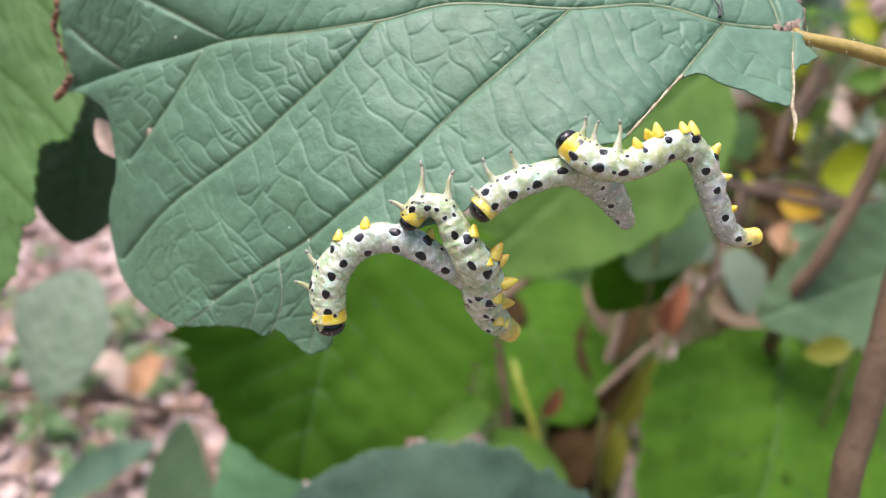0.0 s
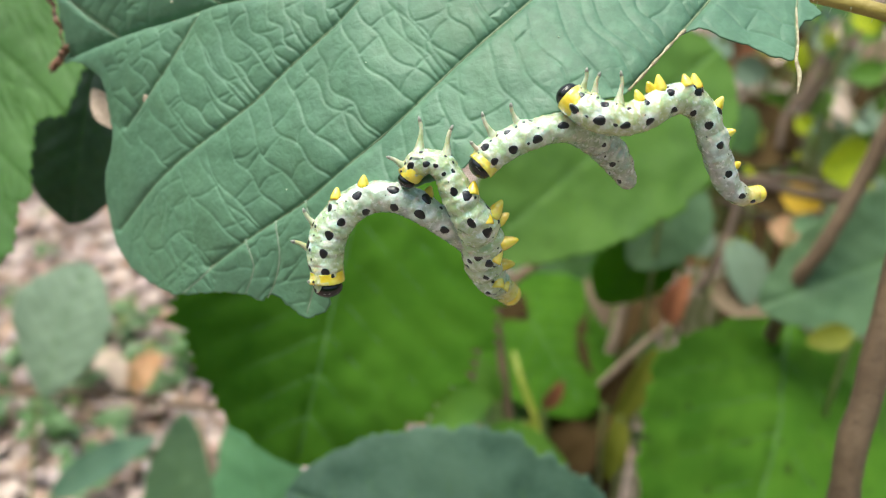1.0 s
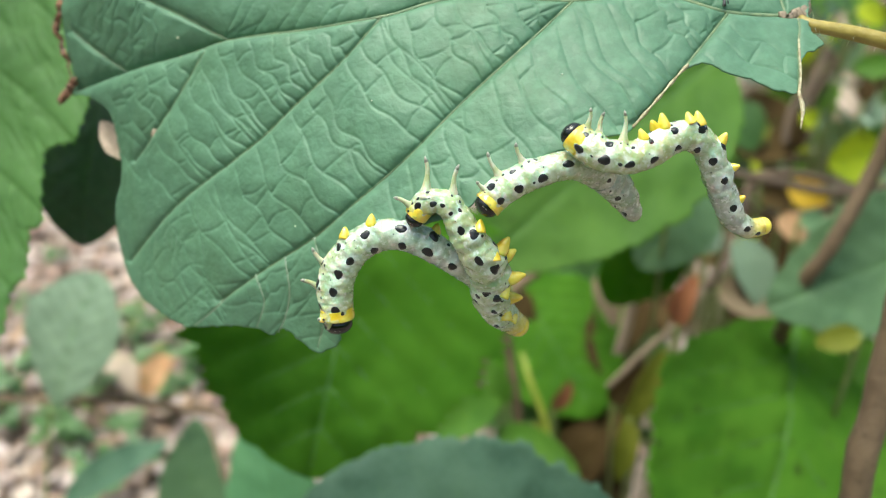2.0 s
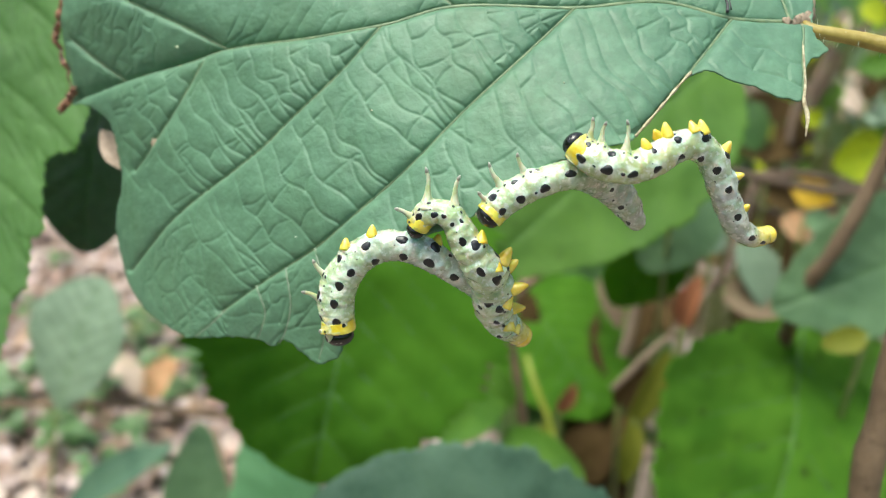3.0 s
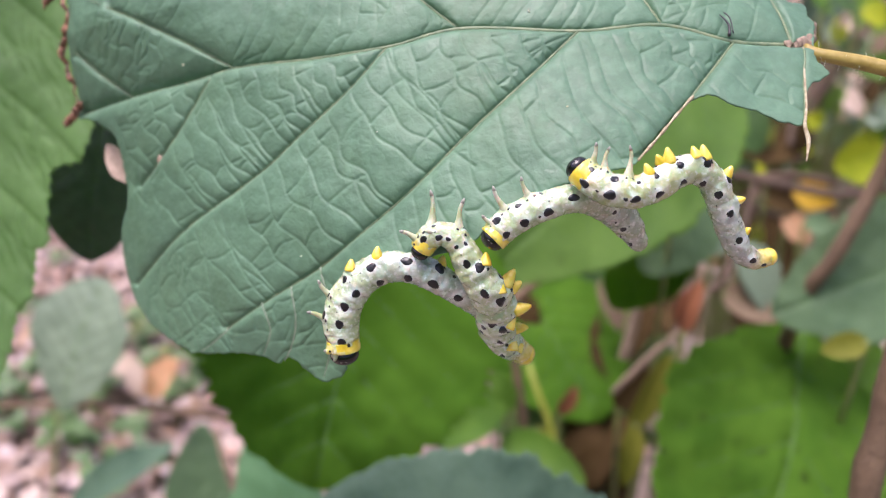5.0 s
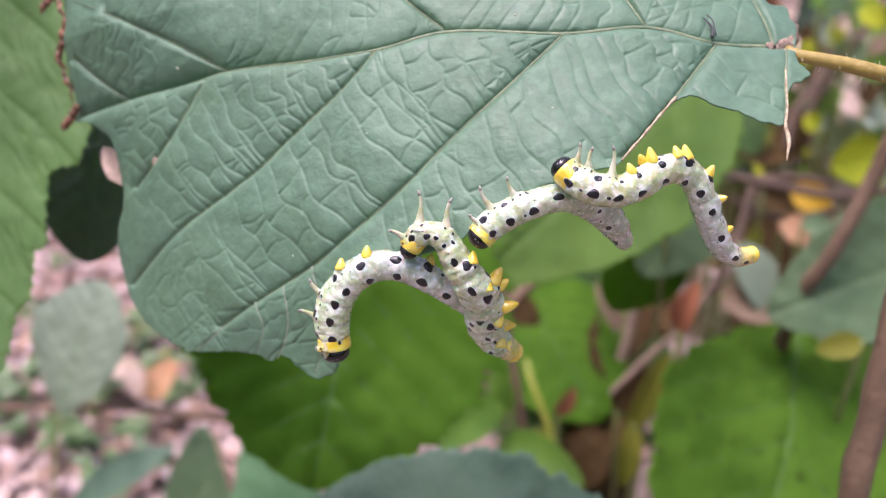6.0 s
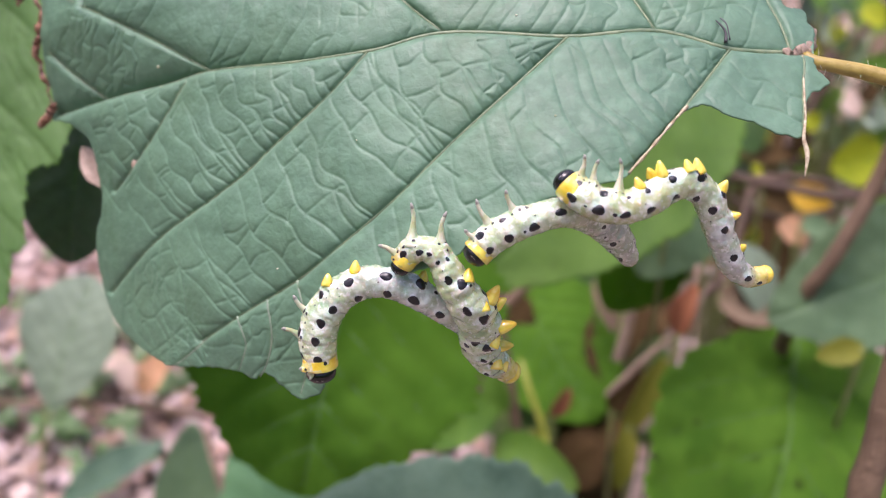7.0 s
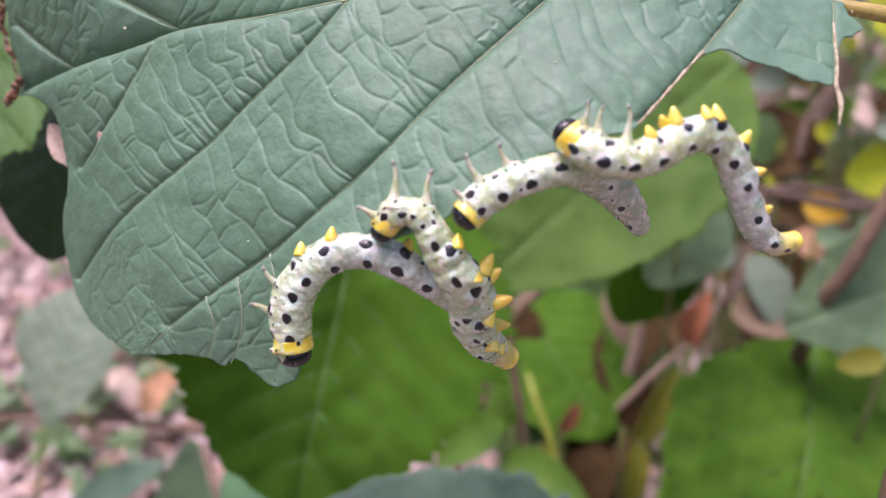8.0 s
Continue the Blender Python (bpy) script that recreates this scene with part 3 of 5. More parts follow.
    hang = np.array([(*p, float(sheet(*p)) + 0.1 + 0.15 * i) for i, p in enumerate([(32.7, 18.7), (31.8, 15.2), (31.1, 12.3), (30.4, 10.4), (30.3, 8.9), (29.6, 7.0)])])
    part("bare_vein", tube(curve_through(hang, 24), np.concatenate([np.full(14, 0.1), np.linspace(0.12, 0.21, 6), np.linspace(0.18, 0.05, 4)]), 8), VEIN_DRY, leaf, "dry hanging stub of a bitten vein")
    stalk = curve_through(np.array([(33.0, 19.0, -77.5), (33.8, 18.2, -77.0), (35.8, 17.7, -76.7), (38.4, 17.1, -76.4), (41.8, 16.1, -76.0), (49.0, 14.8, -78.0), (59.8, 13.9, -84.0)]), 40)
    petiole = part("petiole", tube(stalk, np.interp(np.linspace(0, 1, 40), [0, 0.06, 0.22, 1], [0.45, 0.6, 0.74, 0.85]), 12), STALK, leaf, "yellowish tan leaf stalk with fine hairs")
    hairs = []
    for _ in range(46):
        p = stalk[rng.randrange(2, 36)]
        a = rng.uniform(0, 6.3)
        tip = p + np.array([rng.uniform(-0.3, 0.3), math.sin(a) * 1.2, math.cos(a) * 1.2])
        hairs.append(tube([p, (p + tip) / 2 + 0.08, tip], (0.035, 0.03, 0.012), 4))
    part("hairs", joined(hairs), SPIKE, petiole, "fine pale hairs")
    crust = curve_through([(30.9, 18.8), (31.8, 18.7), (32.8, 19.3), (33.1, 18.8), (33.8, 19.7), (34.3, 20.7), (34.6, 21.8)], 40)
    crust = np.column_stack([crust + 0.12 * np.sin(np.outer(np.arange(40), (1.3, 1.9))), sheet(crust[:, 0], crust[:, 1]) + 0.05])
    collar = [tube(crust, 0.46 + 0.18 * np.sin(np.arange(40) * 0.8) * np.sin(np.arange(40) * 0.31), 9, 0.5)]
    part("stalk_joint", joined(collar), JOINT, leaf, "tan swollen joint of stalk and blade")
    for spots, size in (([(-53.3, 34.6), (-51.7, 32.0), (-50.2, 30.0), (-50.0, 27.7), (-51.1, 25.5), (-51.1, 23.4), (-49.9, 21.3), (-49.1, 19.1), (-48.2, 17.1)], 0.55), ([(-51.2, 33.7), (-52.4, 32.4), (-54.3, 31.4), (-54.9, 30.7)], 0.8), ([(-50.3, 26.1), (-51.5, 24.3), (-51.3, 23.4)], 0.6), ([(-47.9, 17.6), (-49.3, 16.4), (-50.8, 15.6), (-51.9, 14.9)], 0.85)):
        line = curve_through(spots, 44)
        k = np.arange(44)
        height = sheet(line[:, 0], line[:, 1]) - 0.1
        crumple = np.column_stack([line[:, 0] + 0.2 * np.sin(k * 0.9 + size), line[:, 1], height + 0.25 * np.sin(k * 1.7) + 0.15 * np.sin(k * 0.6)])
        wide = size * (0.5 + 0.6 * np.abs([noise.noise((a * 0.13, size * 9, 0)) for a in k]) + 0.1 * np.sin(k * 0.8)) * np.sin(np.linspace(0.35, 2.95, 44))
        part("dry_edge", tube(curl(crumple), wide, 12, 0.28), DRY_EDGE, leaf, "crumpled reddish brown dry margin")
    for p, r in zip([(-30.7, 19.6), (-30.1, 17.3), (6.5, 21.8), (9.6, 12.1), (-15.5, -1.6), (-7.8, 10.3)], (0.2, 0.12, 0.13, 0.1, 0.1, 0.08)):
        dot, cells = ball((*p, 0.0), np.diag((r, r * 0.7, 0.08)), 6, 10)
        seat = np.mean([verts[i, 2] for _, i, _ in tree.find_n((*p, 0), 6)])
        part("scar", (curl(dot + (0, 0, seat + 0.03)), cells), SPIKE, leaf, "small pale scar")
    dot, cells = ball((-33.9, 9.2, 0.0), np.diag((0.42, 0.6, 0.1)), 8, 12)
    seat = np.mean([verts[i, 2] for _, i, _ in tree.find_n((-33.9, 9.2, 0), 12)])
    part("scar", (curl(dot + (0, 0, seat + 0.02)), cells), JOINT, leaf, "small tan dry patch")
    return leaf


def leg_shred():
    """A dark shred caught on the blade."""
    line = np.array([(*p, float(sheet(*p)) + h) for p, h in zip([(24.7, 21.7), (25.1, 21.0), (25.4, 20.4), (25.3, 19.5)], (0.5, 0.7, 0.5, 0.25))])
    single("dark_shred", joined([tube(curve_through(line, 12), np.linspace(0.05, 0.17, 12), 8), tube(curve_through(line[[0, 1, 3]] + (0.35, 0.2, 0.1), 8), 0.06, 6)]), SHRED, tuple(line[-1]), "tiny dark shred stuck on the leaf", "plant debris")


chewed_leaf()
leg_shred()


# ---- larvae ----
def spike(root, tip, wide, hook):
    """A curved blunt horn from root to tip on a broad fleshy foot."""
    root, tip = np.asarray(root, float), np.asarray(tip, float)
    bend = np.cross(tip - root, (0, 0, 1.0)) * hook
    line = curve_through([root, root + (tip - root) * 0.35 + bend * 0.5, root + (tip - root) * 0.7 + bend, tip], 15)
    return line, wide * np.array([2.5, 2.1, 1.68, 1.32, 1.05, 0.86, 0.72, 0.62, 0.55, 0.5, 0.47, 0.45, 0.43, 0.35, 0.12])


def larva(label, axis, widths, spots, pale, yellow, tail="plain", rear=0.5, tuck=0.3, fade=1.0, fold=0.06, green=0.0, knob=0.76, sheen_white=0.0):
    """A larva on a smooth axis (millimetres) with a half width at each of its places. spots: (along, across, half length); pale and yellow: (along, across, tip)."""
    count, sides = 260, 48
    line = curve_through(axis, count)
    tangent, face, side = frames_along(line)
    s = np.linspace(0, 1, count)
    share = np.concatenate([[0], np.cumsum(np.linalg.norm(np.diff(axis, axis=0), axis=1))])
    smooth = np.interp(s, share / share[-1], widths)
    smooth = np.convolve(np.pad(smooth, 8, mode="edge"), np.ones(17) / 17, "valid")
    segment = s * 12
    grooves = 1 - fold * np.exp(-((segment % 1 - 0.5) / 0.17) ** 2) - 0.009 * np.cos(segment * 2 * np.pi * 3 + 1.0)
    radii = smooth * grooves * 1.02
    radius = float(np.mean(widths))
    turn = np.linspace(0, 2 * np.pi, sides, endpoint=False)
    bumps = 1 + 0.04 * np.cos(turn * 6)[None, :] * np.cos(segment * 2 * np.pi)[:, None]
    bumps = bumps + np.array([[0.028 * noise.noise((a * 2.2, math.cos(b) * 1.6, math.sin(b) * 1.6)) + 0.02 * noise.noise((a * 6, math.cos(b) * 3, math.sin(b) * 3)) for b in turn] for a in segment])
    length = np.linalg.norm(np.diff(line, axis=0), axis=1).sum()
    # fleshy swellings under the horns and tubercles
    for along, across, _ in [*pale, *yellow]:
        gap = (turn - math.asin(across) + np.pi) % (2 * np.pi) - np.pi
        bumps = bumps + 0.17 * np.exp(-(((s[:, None] - along) * length) ** 2 + (gap[None, :] * radius) ** 2) / (0.5 * radius) ** 2)

    def at(along, theta, out=0.0):
        """The place on the skin at a share of the length and an angle, out millimetres above it."""
        x = min(max(along, 0), 1) * (count - 1)
        i = min(int(x), count - 2)
        f = x - i
        y = (theta / (2 * np.pi) * sides) % sides
        k, g = int(y) % sides, y - int(y)
        wide = [(radii[m] * (bumps[m, k] * (1 - g) + bumps[m, (k + 1) % sides] * g)) for m in (i, i + 1)]
        spot = [line[m] + (w + out) * (math.sin(theta) * side[m] + math.cos(theta) * face[m]) for m, w in zip((i, i + 1), wide)]
        return spot[0] * (1 - f) + spot[1] * f

    def on(along, across, sink=0.0):
        return at(along, math.asin(max(min(across, 0.97), -0.97)), -sink * radius)

    body_root = thing("sawfly_larva", tuple(line[0]), label, "larva", "larvae feeding along the leaf margin")
    rings = line[:, None] + (radii[:, None] * bumps)[:, :, None] * (np.sin(turn)[None, :, None] * side[:, None] + np.cos(turn)[None, :, None] * face[:, None])
    faces = [(i * sides + j, (i + 1) * sides + j, (i + 1) * sides + (j + 1) % sides, i * sides + (j + 1) % sides) for i in range(count - 1) for j in range(sides)]
    faces += [tuple(range(sides)), tuple(range((count - 1) * sides, count * sides))[::-1]]
    # whitish raised plates round the spots, clearer skin between them
    # over an even white that paints some wet sheen into the skin
    plate = np.full((count, sides), sheen_white)
    for along, across, size in spots:
        gap = (turn - math.asin(across) + np.pi) % (2 * np.pi) - np.pi
        plate = np.maximum(plate, np.exp(-(((s[:, None] - along) * length) ** 2 + (gap[None, :] * radius) ** 2) / (size * 1.65) ** 2))
    along_skin = np.where(s < 0.1, s, 0.1 + (s - 0.1) * fade)
    part("body", (rings.reshape(-1, 3), faces), SKIN, body_root, attributes=[("along", np.repeat(along_skin, sides)), ("plate", plate.ravel()), ("gold", np.repeat(np.clip((s - 0.9) / 0.08, 0, 1) * (tail == "yellow"), sides)), ("green", np.repeat(green * np.exp(-(((s - 0.22) / 0.24) ** 2)), sides))])
    # head: a glossy black capsule with a pale line and two dark eyes, and the yellow neck band
    fore = -tangent[0]
    r = widths[0] * 0.92
    head_at = line[0] + fore * r * tuck
    head = part("head", ball(head_at, (side[0] * r, face[0] * r * 0.95, fore * r * 0.72), 14, 20), BLACK, body_root, "glossy black head capsule")
    cheek = head_at + face[0] * r * 0.80 + fore * r * 0.24
    part("cheek", ball(cheek, (side[0] * r * 0.34, fore * r * 0.06, face[0] * r * 0.08), 6, 10), SPIKE_TIP, head, "pale line across the head")
    band = slice(0, int(count * 0.055))
    wavy = tube(line[band], radii[band] * 1.035, 26, caps=False)
    wavy[0][-26:] += np.outer(np.sin(np.arange(26) * 1.2) + np.sin(np.arange(26) * 0.5), tangent[5]) * radius * 0.24 - (wavy[0][-26:] - line[band.stop - 1]) * 0.08
    part("neck_band", wavy, YELLOW, body_root, "yellow band behind the head")
    end = line[-1]
    if tail == "yellow":
        part("tail_tip", ball(end + tangent[-1] * widths[-1] * 0.2, (side[-1] * widths[-1] * 1.02, face[-1] * widths[-1], tangent[-1] * widths[-1] * 0.9), 12, 18), YELLOW, body_root, "yellow tail end")
    else:
        part("tail_tip", ball(end, (side[-1] * widths[-1] * 0.98, face[-1] * widths[-1] * 0.98, tangent[-1] * widths[-1] * rear * 1.5), 10, 16), SKIN, body_root, attributes=[("along", np.full(176, fade)), ("plate", np.zeros(176)), ("green", np.zeros(176))])
    rng = random.Random(len(spots))
    marks = list(spots) + [(min(a + 0.014, 1), c * 0.86, 0.17) for a, c, _ in yellow] + [(min(a + 0.016, 1), c * 0.8, 0.15) for a, c, _ in pale] + [(max(a - 0.014, 0), c * 0.75, 0.12) for a, c, _ in pale]
    marks += [(rng.uniform(0.1, 0.93), rng.uniform(-0.7, 0.7), 0.075) for _ in range(9)]
    for along, across, size in marks:
        big = size * rng.uniform(0.82, 0.98)
        theta = math.asin(max(min(across, 0.95), -0.95))
        lean, tilt, squeeze = rng.uniform(0.02, 0.1), rng.uniform(0, 6.3), rng.uniform(0.8, 1.0)
        here = float(np.interp(along, s, radii))
        verts = [at(along, theta, 0.05)]
        for ring, out in ((0.55, 0.045), (0.88, 0.028), (1.0, -0.03)):
            for k in range(16):
                a = 2 * np.pi * k / 16
                wob = ring * big * (1 + lean * math.cos(2 * a + tilt) + 0.07 * math.cos(3 * a + tilt * 2))
                verts.append(at(along + math.cos(a) * wob / length, theta + math.sin(a) * wob * squeeze / here, out))
        cells = [(0, 1 + k, 1 + (k + 1) % 16) for k in range(16)]
        for start in (1, 17):
            cells += [(start + k, start + 16 + k, start + 16 + (k + 1) % 16, start + (k + 1) % 16) for k in range(16)]
        part("spot", (verts, cells), SPOT, body_root)
    for along, across, tip in pale:
        root = on(along, across, 0.62)
        shaft, wide = spike(root, tip, radius * 0.27, rng.choice((-0.06, 0.06)))
        horn = part("spike", tube(shaft, wide, 12), SPIKE, body_root, "translucent greenish white spike")
        part("spike_tip", tube(shaft[12:], wide[12:] * 1.1, 8), SPIKE_TIP, horn, "greyish tip")
    for along, across, tip in yellow:
        root = on(along, across, 0.25)
        tip = root + (np.asarray(tip) - root) * knob
        shaft = curve_through([root, root * 0.5 + tip * 0.5, tip], 9)
        size = radius * min(1.0, 0.3 + 0.45 * np.linalg.norm(tip - root) / radius)
        part("tubercle", tube(shaft, size * np.array([0.6, 0.59, 0.56, 0.51, 0.45, 0.38, 0.31, 0.22, 0.09]), 12), YELLOW, body_root, "yellow fleshy tubercle")
    return body_root


larva(
    "whitish larva with black spots arching from the leaf tip",
    [(-10.75, -10.28, -76.5), (-10.85, -8.55, -76.01), (-10.78, -7.03, -75.51), (-10.14, -5.14, -75.11), (-8.7, -3.46, -74.85), (-6.83, -2.56, -74.6), (-4.59, -2.42, -74.4), (-2.5, -3.22, -74.72), (-0.4, -4.44, -75.41), (1.62, -5.78, -76.57), (2.73, -6.81, -77.56)],
    [1.51, 1.63, 1.65, 1.64, 1.58, 1.45, 1.49, 1.42, 1.3, 1.21, 1.09],
    [(0.308, -0.66, 0.4), (0.419, -0.29, 0.46), (0.556, -0.36, 0.5), (0.679, -0.65, 0.5), (0.799, -0.72, 0.43), (0.296, 0.35, 0.53), (0.426, 0.81, 0.56), (0.571, 0.7, 0.6), (0.684, 0.43, 0.6), (0.807, 0.43, 0.53), (0.932, 0.23, 0.5), (0.221, 0.1, 0.5), (0.145, -0.01, 0.53), (0.06, 0.03, 0.56), (0.16, -0.9, 0.46), (0.068, -0.88, 0.43), (0.231, -0.91, 0.23), (0.04, 0.43, 0.23), (0.747, -0.71, 0.2)],
    [(0.213, -0.95, (-12.9, -3.7, -74.2)), (0.13, -0.95, (-14.0, -6.7, -74.6)), (0.0, -0.83, (-12.5, -10.4, -75.4))],
    [(0.343, -0.8, (-9.8, -1.4, -73.8)), (0.446, -0.77, (-7.4, -0.2, -73.5)), (0.682, -0.95, (-1.3, -1.1, -73.7))],
    tail="plain", rear=0.6, tuck=0.42, fade=1.0,
)
larva(
    "larva seen from above with paired yellow tubercles",
    [(-3.34, -0.8, -72.3), (-2.87, -0.11, -72.01), (-2.2, 0.48, -71.76), (-1.13, 0.52, -71.6), (0.0, -0.36, -71.84), (1.02, -2.15, -72.41), (2.33, -4.12, -73.4), (3.46, -5.97, -75.51), (3.63, -8.03, -77.45), (4.92, -9.88, -79.83), (6.68, -11.21, -81.3)],
    [0.92, 1.17, 1.16, 1.08, 1.22, 1.53, 1.78, 1.89, 1.77, 1.58, 1.15],
    [(0.053, -0.29, 0.36), (0.113, 0.33, 0.43), (0.15, 0.29, 0.23), (0.198, 0.31, 0.27), (0.211, -0.4, 0.23), (0.281, 0.19, 0.43), (0.318, -0.34, 0.5), (0.416, 0.22, 0.46), (0.479, -0.22, 0.5), (0.419, -0.95, 0.43), (0.596, -0.95, 0.5), (0.624, 0.22, 0.46), (0.652, -0.36, 0.5), (0.739, 0.18, 0.36), (0.657, 0.6, 0.33), (0.794, 0.05, 0.23), (0.847, 0.63, 0.3), (0.832, -0.95, 0.33), (0.689, 0.76, 0.23), (0.093, -0.95, 0.23), (0.17, -0.95, 0.23)],
    [(0.085, -0.75, (-2.6, 4.4, -70.7)), (0.175, -0.95, (0.4, 3.7, -70.6)), (0.028, -0.94, (-5.3, 0.8, -71.0))],
    [(0.333, -0.7, (2.4, -0.9, -71.5)), (0.456, -0.46, (3.6, -3.3, -72.6)), (0.471, -0.95, (5.1, -2.4, -72.8)), (0.509, -0.95, (5.8, -3.6, -73.3)), (0.594, -0.91, (6.9, -5.9, -74.6)), (0.659, -0.66, (5.4, -6.6, -75.5)), (0.767, -0.9, (6.9, -8.2, -77.1)), (0.842, 0.1, (5.3, -8.7, -78.3)), (0.897, -0.01, (6.5, -9.9, -79.0)), (0.862, 0.54, (4.5, -10.8, -78.6))],
    tail="yellow", rear=0.5, tuck=0.45, fade=0.15, fold=0.09, green=0.3, knob=0.92, sheen_white=0.12,
)
larva(
    "pale larva stretched along the margin with its tail hanging",
    [(2.88, 0.15, -70.9), (3.38, 0.65, -70.86), (4.6, 1.73, -70.52), (6.31, 2.66, -70.3), (7.69, 3.16, -70.34), (9.2, 3.66, -70.56), (10.92, 3.86, -71.43), (12.99, 3.51, -73.52), (14.76, 2.74, -75.17), (16.17, 1.45, -76.37), (17.24, 0.05, -77.3)],
    [1.24, 1.29, 1.34, 1.33, 1.28, 1.29, 1.35, 1.5, 1.58, 1.39, 0.92],
    [(0.08, -0.66, 0.39), (0.07, 0.42, 0.49), (0.17, 0.51, 0.49), (0.283, 0.51, 0.49), (0.18, -0.67, 0.33), (0.281, -0.86, 0.22), (0.398, 0.03, 0.52), (0.241, 0.57, 0.17), (0.664, 0.35, 0.33), (0.827, 0.6, 0.39), (0.965, 0.86, 0.33), (0.86, -0.95, 0.28), (0.96, -0.95, 0.28), (0.734, 0.7, 0.17), (0.887, 0.95, 0.17)],
    [(0.125, -0.95, (2.8, 4.7, -69.4)), (0.236, -0.95, (5.2, 5.5, -69.2)), (0.053, -0.95, (1.9, 2.2, -69.7))],
    [],
    tail="plain", rear=0.7, tuck=0.05, fade=1.0,
)
larva(
    "greenish white larva arching with a raised yellow tail",
    [(10.12, 6.11, -68.9), (10.93, 5.3, -68.59), (12.36, 4.49, -68.2), (14.47, 4.15, -68.11), (16.52, 4.78, -68.3), (18.39, 5.88, -68.58), (20.08, 6.23, -68.98), (21.69, 5.33, -69.65), (22.85, 3.42, -70.56), (23.89, 1.42, -71.54), (25.08, -0.41, -72.54), (26.69, -1.45, -73.36), (28.13, -1.26, -73.6)],
    [1.17, 1.35, 1.43, 1.38, 1.37, 1.33, 1.27, 1.23, 1.27, 1.22, 1.12, 0.96, 0.82],
    [(0.053, 0.59, 0.46), (0.133, 0.46, 0.49), (0.208, 0.52, 0.46), (0.283, 0.61, 0.49), (0.378, 0.73, 0.46), (0.499, 0.81, 0.46), (0.586, 0.34, 0.44), (0.674, 0.0, 0.46), (0.794, -0.01, 0.46), (0.91, 0.25, 0.39), (0.967, 0.66, 0.28), (0.043, -0.4, 0.39), (0.133, -0.57, 0.46), (0.223, -0.5, 0.21), (0.296, -0.5, 0.33), (0.388, -0.39, 0.39), (0.471, -0.37, 0.39), (0.564, -0.74, 0.31), (0.664, -0.95, 0.31), (0.784, -0.95, 0.31), (0.932, -0.95, 0.26), (0.18, 0.5, 0.21), (0.331, -0.95, 0.26), (0.411, -0.95, 0.26), (0.484, -0.88, 0.26), (0.098, 0.51, 0.13)],
    [(0.03, -0.95, (11.3, 8.3, -67.6)), (0.085, -0.95, (12.4, 7.9, -67.3)), (0.188, -0.95, (14.0, 8.0, -67.0))],
    [(0.283, -0.83, (15.2, 6.8, -67.2)), (0.351, -0.95, (16.2, 7.5, -67.3)), (0.373, -0.85, (17.1, 8.3, -67.4)), (0.446, -0.6, (19.3, 8.4, -67.8)), (0.471, -0.67, (20.2, 8.6, -67.9)), (0.561, -0.95, (23.3, 6.8, -68.7)), (0.659, -0.95, (24.9, 3.9, -69.6)), (0.797, -0.95, (25.8, 1.4, -70.9))],
    tail="yellow", rear=0.62, tuck=0.25, fade=0.85, green=1.0,
)


